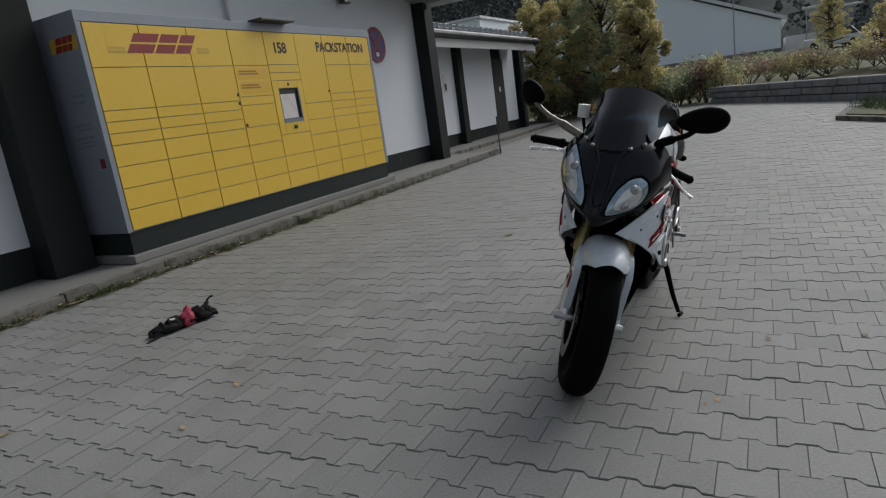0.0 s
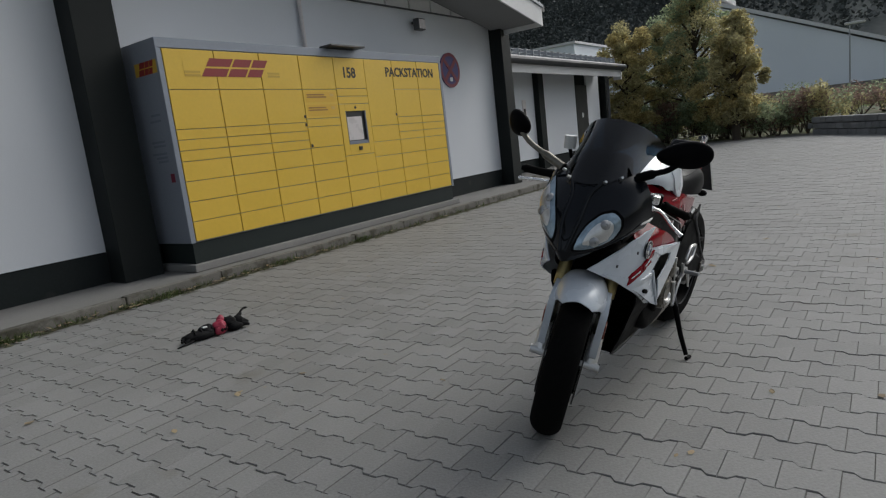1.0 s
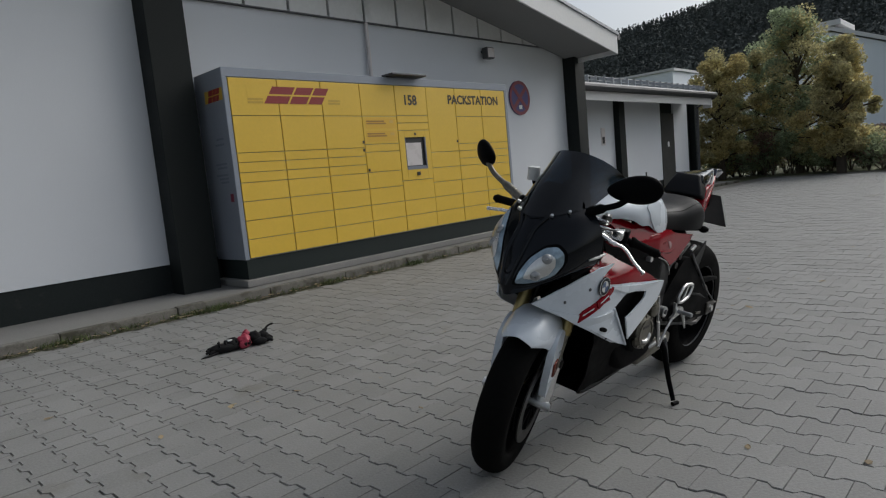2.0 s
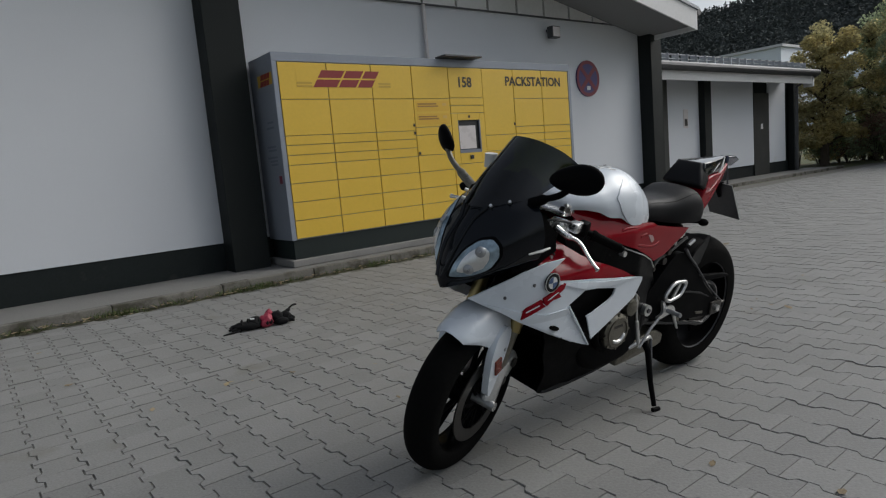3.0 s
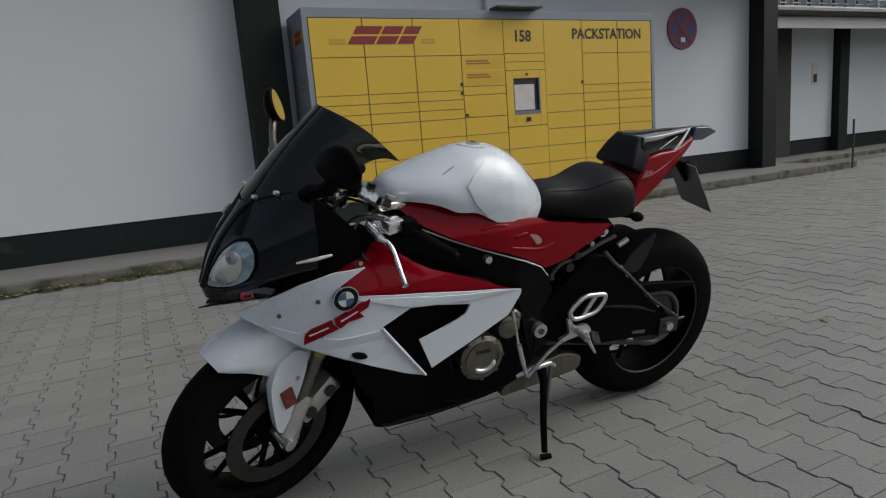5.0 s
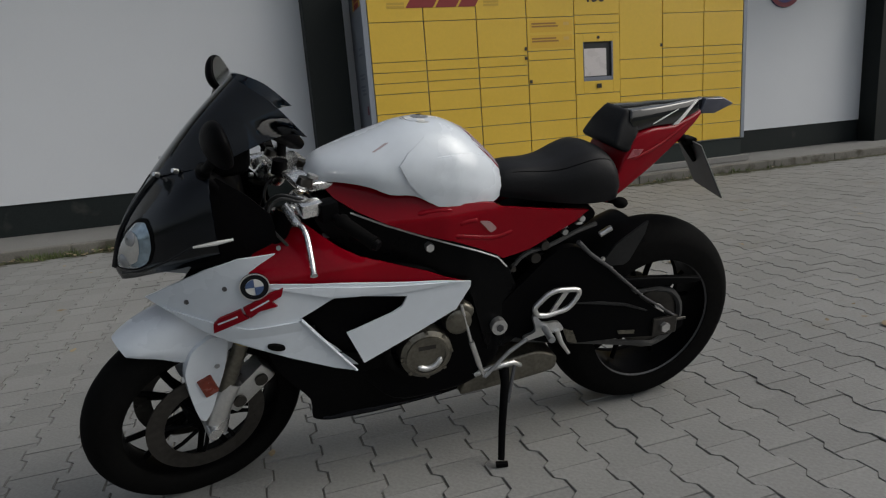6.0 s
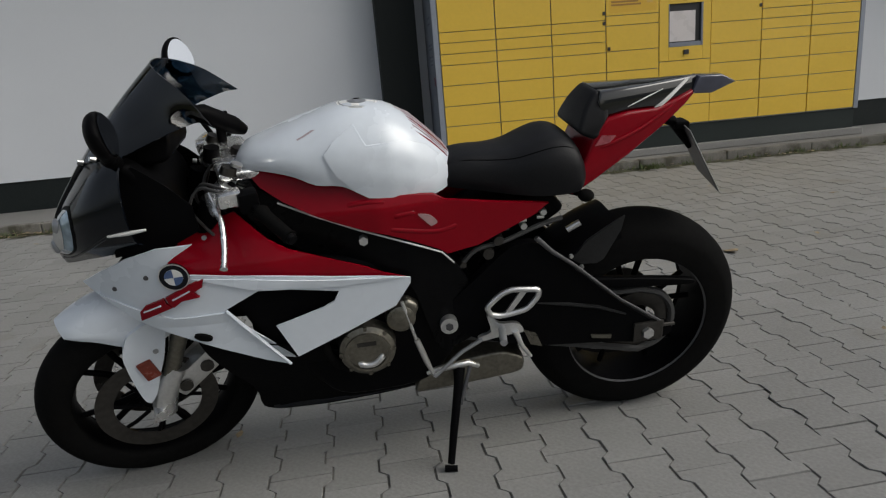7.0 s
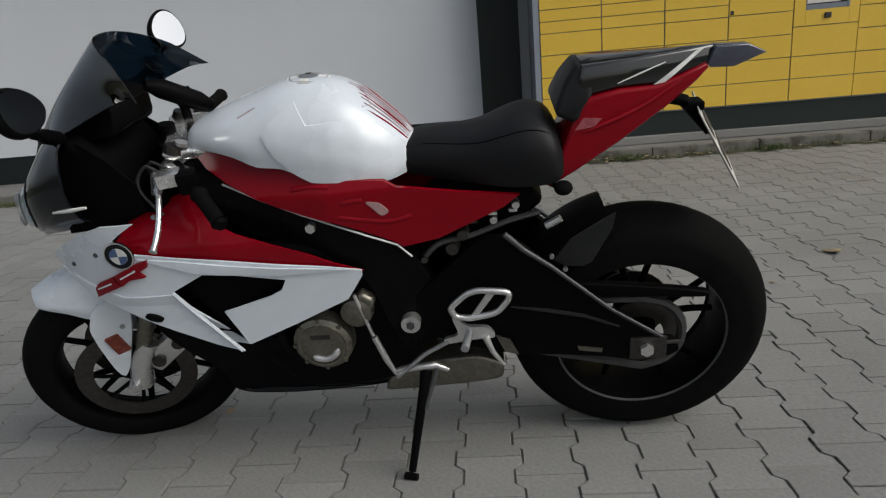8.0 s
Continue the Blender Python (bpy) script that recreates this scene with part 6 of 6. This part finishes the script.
m = Matrix.Translation((-0.152, 0, 0.810)) @ Matrix.Rotation(radians(-11), 4, "Z") @ Matrix.Rotation(radians(29), 4, "Y")
part("number_plate", box(bmesh.new(), -0.001, 0.001, -0.09, 0.09, -0.10, 0.10, 0.0015, m=m), PLATE, holder, "white number plate")
for z0, z1, w in ((0.02, 0.07, 0.06), (-0.06, -0.01, 0.07)):
    part("plate_bar", box(bmesh.new(), -0.0035, -0.0022, -w, w, z0, z1, m=m), INK, holder)
part("plate_back", box(bmesh.new(), 0.0012, 0.003, -0.088, 0.088, -0.098, 0.098, 0.001, m=m), GUTTER, holder)
part("plate_lamp", boxed(-0.115, -0.075, -0.025, 0.025, 0.885, 0.905, 0.005), MATT_BLACK, holder)

# side stand: its foot touches the paving
foot_world = Vector((-0.820, -5.112, 0.006))
foot = BIKE.inverted() @ foot_world
top = Vector((0.568, 0.155, 0.300))
stand = part("side_stand", tube(bmesh.new(), [top, top.lerp(foot, 0.12) + Vector((0, 0.012, 0)), top.lerp(foot, 0.6), foot.lerp(top, 0.05)], [0.017, 0.0135, 0.0115, 0.010], 12), MATT_BLACK, bike, "black side stand", smooth=50)
part("stand_foot", tube(bmesh.new(), [foot + Vector((0.016, 0, 0.004)), foot + Vector((-0.018, 0.008, 0.005))], [0.010, 0.009], 8), MATT_BLACK, stand)
bracket = part("stand_bracket", tube(bmesh.new(), [(0.655, 0.14, 0.289), (0.610, 0.158, 0.312), (0.54, 0.158, 0.318), (0.512, 0.15, 0.296)], [0.009, 0.010, 0.010, 0.007], 8), ALLOY, stand, smooth=50)
part("stand_spring", tube(bmesh.new(), [top + Vector((-0.03, 0.01, 0.01)), top.lerp(foot, 0.35) + Vector((-0.012, 0.008, 0))], 0.006, 8), GUTTER, stand)

# ---- glove pair, leaves and weeds ----
def lump(bm, c, r, seed, mi=0, rough=0.18):
    """A soft, uneven pad of cloth or leather."""
    made = bmesh.ops.create_icosphere(bm, subdivisions=3, radius=1.0)["verts"]
    rr = random.Random(seed)
    off = Vector((rr.uniform(0, 9), rr.uniform(0, 9), rr.uniform(0, 9)))
    for v in made:
        v.co *= 1 + rough * noise.noise(v.co * 1.9 + off)
        v.co = Vector((v.co.x * r[0] + c[0], v.co.y * r[1] + c[1], max(v.co.z * r[2] + c[2], 0.002)))
    for f in {f for v in made for f in v.link_faces}:
        f.material_index = mi
    return bm


GLOVE_BLACK = mat("black glove leather", (0.006, 0.006, 0.0065), 0.7, spec=0.15, vary=0.3, scale=25, fine=140, bump=0.4)
GLOVE_RED = mat("red glove leather", (0.30, 0.022, 0.05), 0.5, vary=0.25, scale=25, fine=140, bump=0.3)
gloves = thing("gloves", "pair of black and red motorcycle gloves dropped on the paving", "gloves", at=pose(-1.275, -2.07, 0.001, 0, 0, -11) @ Matrix.Diagonal((0.9, 0.9, 0.92, 1)))
cuff = part("cuff", lump(lump(lump(bmesh.new(), (-0.17, 0.0, 0.034), (0.10, 0.052, 0.036), 1, rough=0.3), (-0.07, 0.012, 0.045), (0.08, 0.058, 0.046), 2, rough=0.3), (-0.12, -0.035, 0.03), (0.09, 0.03, 0.03), 7), GLOVE_BLACK, gloves, smooth=70)
for k, x in enumerate((-0.185, -0.135, -0.05)):
    part("cuff_ridge", tube(bmesh.new(), [(x, -0.052, 0.02), (x + 0.006, -0.035, 0.066 - 0.006 * (k == 0)), (x + 0.01, 0.0, 0.084), (x + 0.006, 0.04, 0.06)], [0.005, 0.008, 0.008, 0.005], 8), GLOVE_BLACK, cuff, smooth=70)
knuckle = part("knuckle_panel", lump(lump(lump(bmesh.new(), (0.025, -0.008, 0.052), (0.055, 0.062, 0.054), 3, rough=0.3), (0.055, 0.03, 0.085), (0.032, 0.032, 0.048), 4), (0.0, -0.045, 0.035), (0.035, 0.025, 0.034), 8), GLOVE_RED, gloves, "red leather panel", smooth=70)
part("knuckle_guard", lump(lump(bmesh.new(), (0.045, -0.058, 0.045), (0.018, 0.012, 0.020), 9), (0.015, -0.064, 0.040), (0.014, 0.010, 0.016), 10), GLOVE_BLACK, knuckle, smooth=70)
part("palm", lump(lump(lump(bmesh.new(), (0.115, 0.012, 0.055), (0.062, 0.058, 0.058), 5, rough=0.35), (0.185, 0.02, 0.046), (0.055, 0.048, 0.048), 6, rough=0.35), (0.14, -0.04, 0.03), (0.06, 0.03, 0.03), 11), GLOVE_BLACK, gloves, smooth=70)
for a, b in (((-0.2, 0.03, 0.025), (-0.275, 0.0, 0.034)), ((-0.2, -0.02, 0.02), (-0.265, -0.04, 0.014)), ((-0.21, 0.01, 0.03), (-0.285, -0.022, 0.022)), ((0.19, 0.03, 0.07), (0.235, 0.045, 0.10)), ((0.2, -0.01, 0.045), (0.255, -0.015, 0.034)), ((0.2, -0.035, 0.03), (0.245, -0.05, 0.018)), ((0.17, 0.05, 0.05), (0.225, 0.075, 0.04))):
    part("finger", tube(bmesh.new(), [a, Vector(a).lerp(Vector(b), 0.5) + Vector((0, 0, 0.008)), b], [0.020, 0.018, 0.010], 8), GLOVE_BLACK, gloves, smooth=70)
part("finger_tip", tube(bmesh.new(), smooth_line([(0.215, 0.045, 0.095), (0.245, 0.055, 0.118), (0.275, 0.062, 0.128), (0.30, 0.065, 0.126)], 3), [0.010] + [0.008] * 8 + [0.005], 8), GLOVE_BLACK, gloves, smooth=70)
part("white_tag", boxed(-0.110, -0.074, -0.024, 0.008, 0.078, 0.088, 0.004), WHITE, gloves, "small white label tag")
# Dark taper running out from the cuff, low on the paving.
part("dark_taper", tube(bmesh.new(), [(-0.2, -0.04, 0.012), (-0.27, -0.065, 0.008), (-0.34, -0.085, 0.006)], [0.010, 0.009, 0.005], 6), GLOVE_BLACK, gloves, smooth=70)

# litter of dry leaves, and weeds along the kerb
rl = random.Random(21)
vs, fs = [], []


def leaf(x, y, z, s):
    a = rl.uniform(0, 6.28)
    k = len(vs)
    for px, py, pz in ((-1, 0, 0.0), (-0.3, 0.55, 0.3), (0.5, 0.5, 0.15), (1.1, 0, 0.35), (0.45, -0.5, 0.25), (-0.35, -0.5, 0.1)):
        vs.append((x + s * (px * math.cos(a) - py * math.sin(a)), y + s * (px * math.sin(a) + py * math.cos(a)), z + s * pz * rl.uniform(0.3, 1)))
    fs.append(tuple(range(k, k + 6)))


for x, y, s in ((-1.95, -3.20, 0.03), (-1.92, -3.18, 0.02), (1.04, -3.50, 0.05), (1.08, -3.48, 0.035), (1.09, -4.82, 0.035), (-1.68, -5.34, 0.02), (-1.72, -5.30, 0.012), (0.4, -2.0, 0.03), (2.6, -2.4, 0.04), (3.4, -3.2, 0.04), (-2.6, -2.4, 0.03), (-0.3, -3.2, 0.02)):
    leaf(x, y, 0.003, s)
for _ in range(90):
    leaf(rl.uniform(-5, 14), rl.uniform(-6.5, -0.6), 0.003, rl.uniform(0.008, 0.024))
for _ in range(420):
    leaf(rl.gauss(-1.5, 3.0), KERB_Y - abs(rl.gauss(0, 0.045)) - 0.005, rl.uniform(0.003, 0.035), rl.uniform(0.012, 0.032))
tagged(from_lists("fallen_leaves", vs, fs, DRYLEAF), "scattered dry leaves on the paving and along the kerb", "leaves", kind="stuff")


def at_kerb(r):
    if r.random() < 0.4:
        c, w = r.choice(((-1.95, 0.10), (-0.78, 0.13), (-0.60, 0.05), (0.75, 0.10), (2.1, 0.08), (-3.1, 0.12)))
        return (r.gauss(c, w), KERB_Y - abs(r.gauss(0.025, 0.035)), 0.0)
    x = -6 + 11 * r.random() ** 1.2
    c = math.floor(x * 1.7)
    x = (c + r.gauss(0.5, 0.2)) / 1.7
    return (x, KERB_Y - abs(r.gauss(0.012, 0.02)), 0.0)


tagged(blades("kerb_weeds", 3000, at_kerb, 0.085, WEED, None, 9, 0.9), "low weeds and moss in the joint along the kerb", "weeds", kind="stuff")
vs, fs = [], []
for _ in range(2200):
    x = rl.uniform(-8, 8)
    y, s = KERB_Y - abs(rl.gauss(0.0, 0.03)), rl.uniform(0.012, 0.03)
    k = len(vs)
    n = 6
    for q in range(n):
        a = 6.283 * q / n
        vs.append((x + s * 1.6 * math.cos(a) * rl.uniform(0.7, 1.2), y + s * math.sin(a), 0.0))
    vs.append((x, y, s * 0.55))
    fs += [(k + q, k + (q + 1) % n, k + n) for q in range(n)]
MOSS = mat("moss and dirt", (0.06, 0.06, 0.032), 0.95, vary=0.4, scale=20, fine=150, bump=0.5, island=0.8)
tagged(from_lists("kerb_dirt", vs, fs, MOSS), "dirt and moss gathered at the foot of the kerb", "dirt", kind="stuff")

# ---- pavers ----
PX, PY, AMP = 0.155, 0.165, 0.012


def paver_outline(shrink):
    """A double-T paver: wide at both ends, narrow at the waist."""
    w, n, l = PX / 2 + AMP - shrink, PX / 2 - AMP - shrink, PY / 2 - shrink * 0.4
    a, b = PY * 0.25 + 0.010 - shrink * 0.4, PY * 0.25 - 0.010 - shrink * 0.4
    half = [(w, -l), (w, -a), (n, -b), (n, b), (w, a), (w, l)]
    return half + [(-p, -q) for p, q in half]


def paver_verts(depth):
    return [(x, y, 0.0) for x, y in paver_outline(0.0042)] + [(x, y, -0.0035) for x, y in paver_outline(0.0028)] + ([(x, y, -0.02) for x, y in paver_outline(0.0025)] if depth else [])


def paver_faces(depth):
    f = [tuple(range(12))]
    for ring in range(2 if depth else 1):
        o = 12 * ring
        f += [(o + i, o + 12 + i, o + 12 + (i + 1) % 12, o + (i + 1) % 12) for i in range(12)]
    return f


near_mesh = bpy.data.meshes.new("paver")
near_mesh.from_pydata(paver_verts(True), [], paver_faces(True))
near_mesh.materials.append(PAVER)
rp = random.Random(2)
vs, fs = [], []
pv, pf = paver_verts(False), paver_faces(False)
for i in range(int(-8.2 / PX), int(19.5 / PX)):
    for j in range(int(-11.8 / PY), int(0.45 / PY)):
        x, y = i * PX, (j + 0.5 * (i % 2)) * PY
        if y > KERB_Y - 0.10 and x < 8.6 or y > 0.95 or (x < 0 and y < -8.5) or y < -8.5 - 0.2 * x:
            continue
        z, tx, ty = rp.uniform(-0.0022, 0.0022), rp.uniform(-0.006, 0.006), rp.uniform(-0.006, 0.006)
        if -2.6 < x < 0.2 and -5.9 < y < -3.3:
            ob = new("paver", near_mesh)
            ob.parent = yard
            ob.matrix_local = Matrix.Translation((x, y, z)) @ Euler((tx, ty, rp.choice((0, math.pi)))).to_matrix().to_4x4()
        else:
            k = len(vs)
            vs += [(x + a, y + b, z + c + ty * a + tx * b) for a, b, c in pv]
            fs += [tuple(k + q for q in f) for f in pf]
far_pavers = from_lists("paver_field", vs, fs, PAVER, yard)
tagged(far_pavers, "", "", "", "stuff")
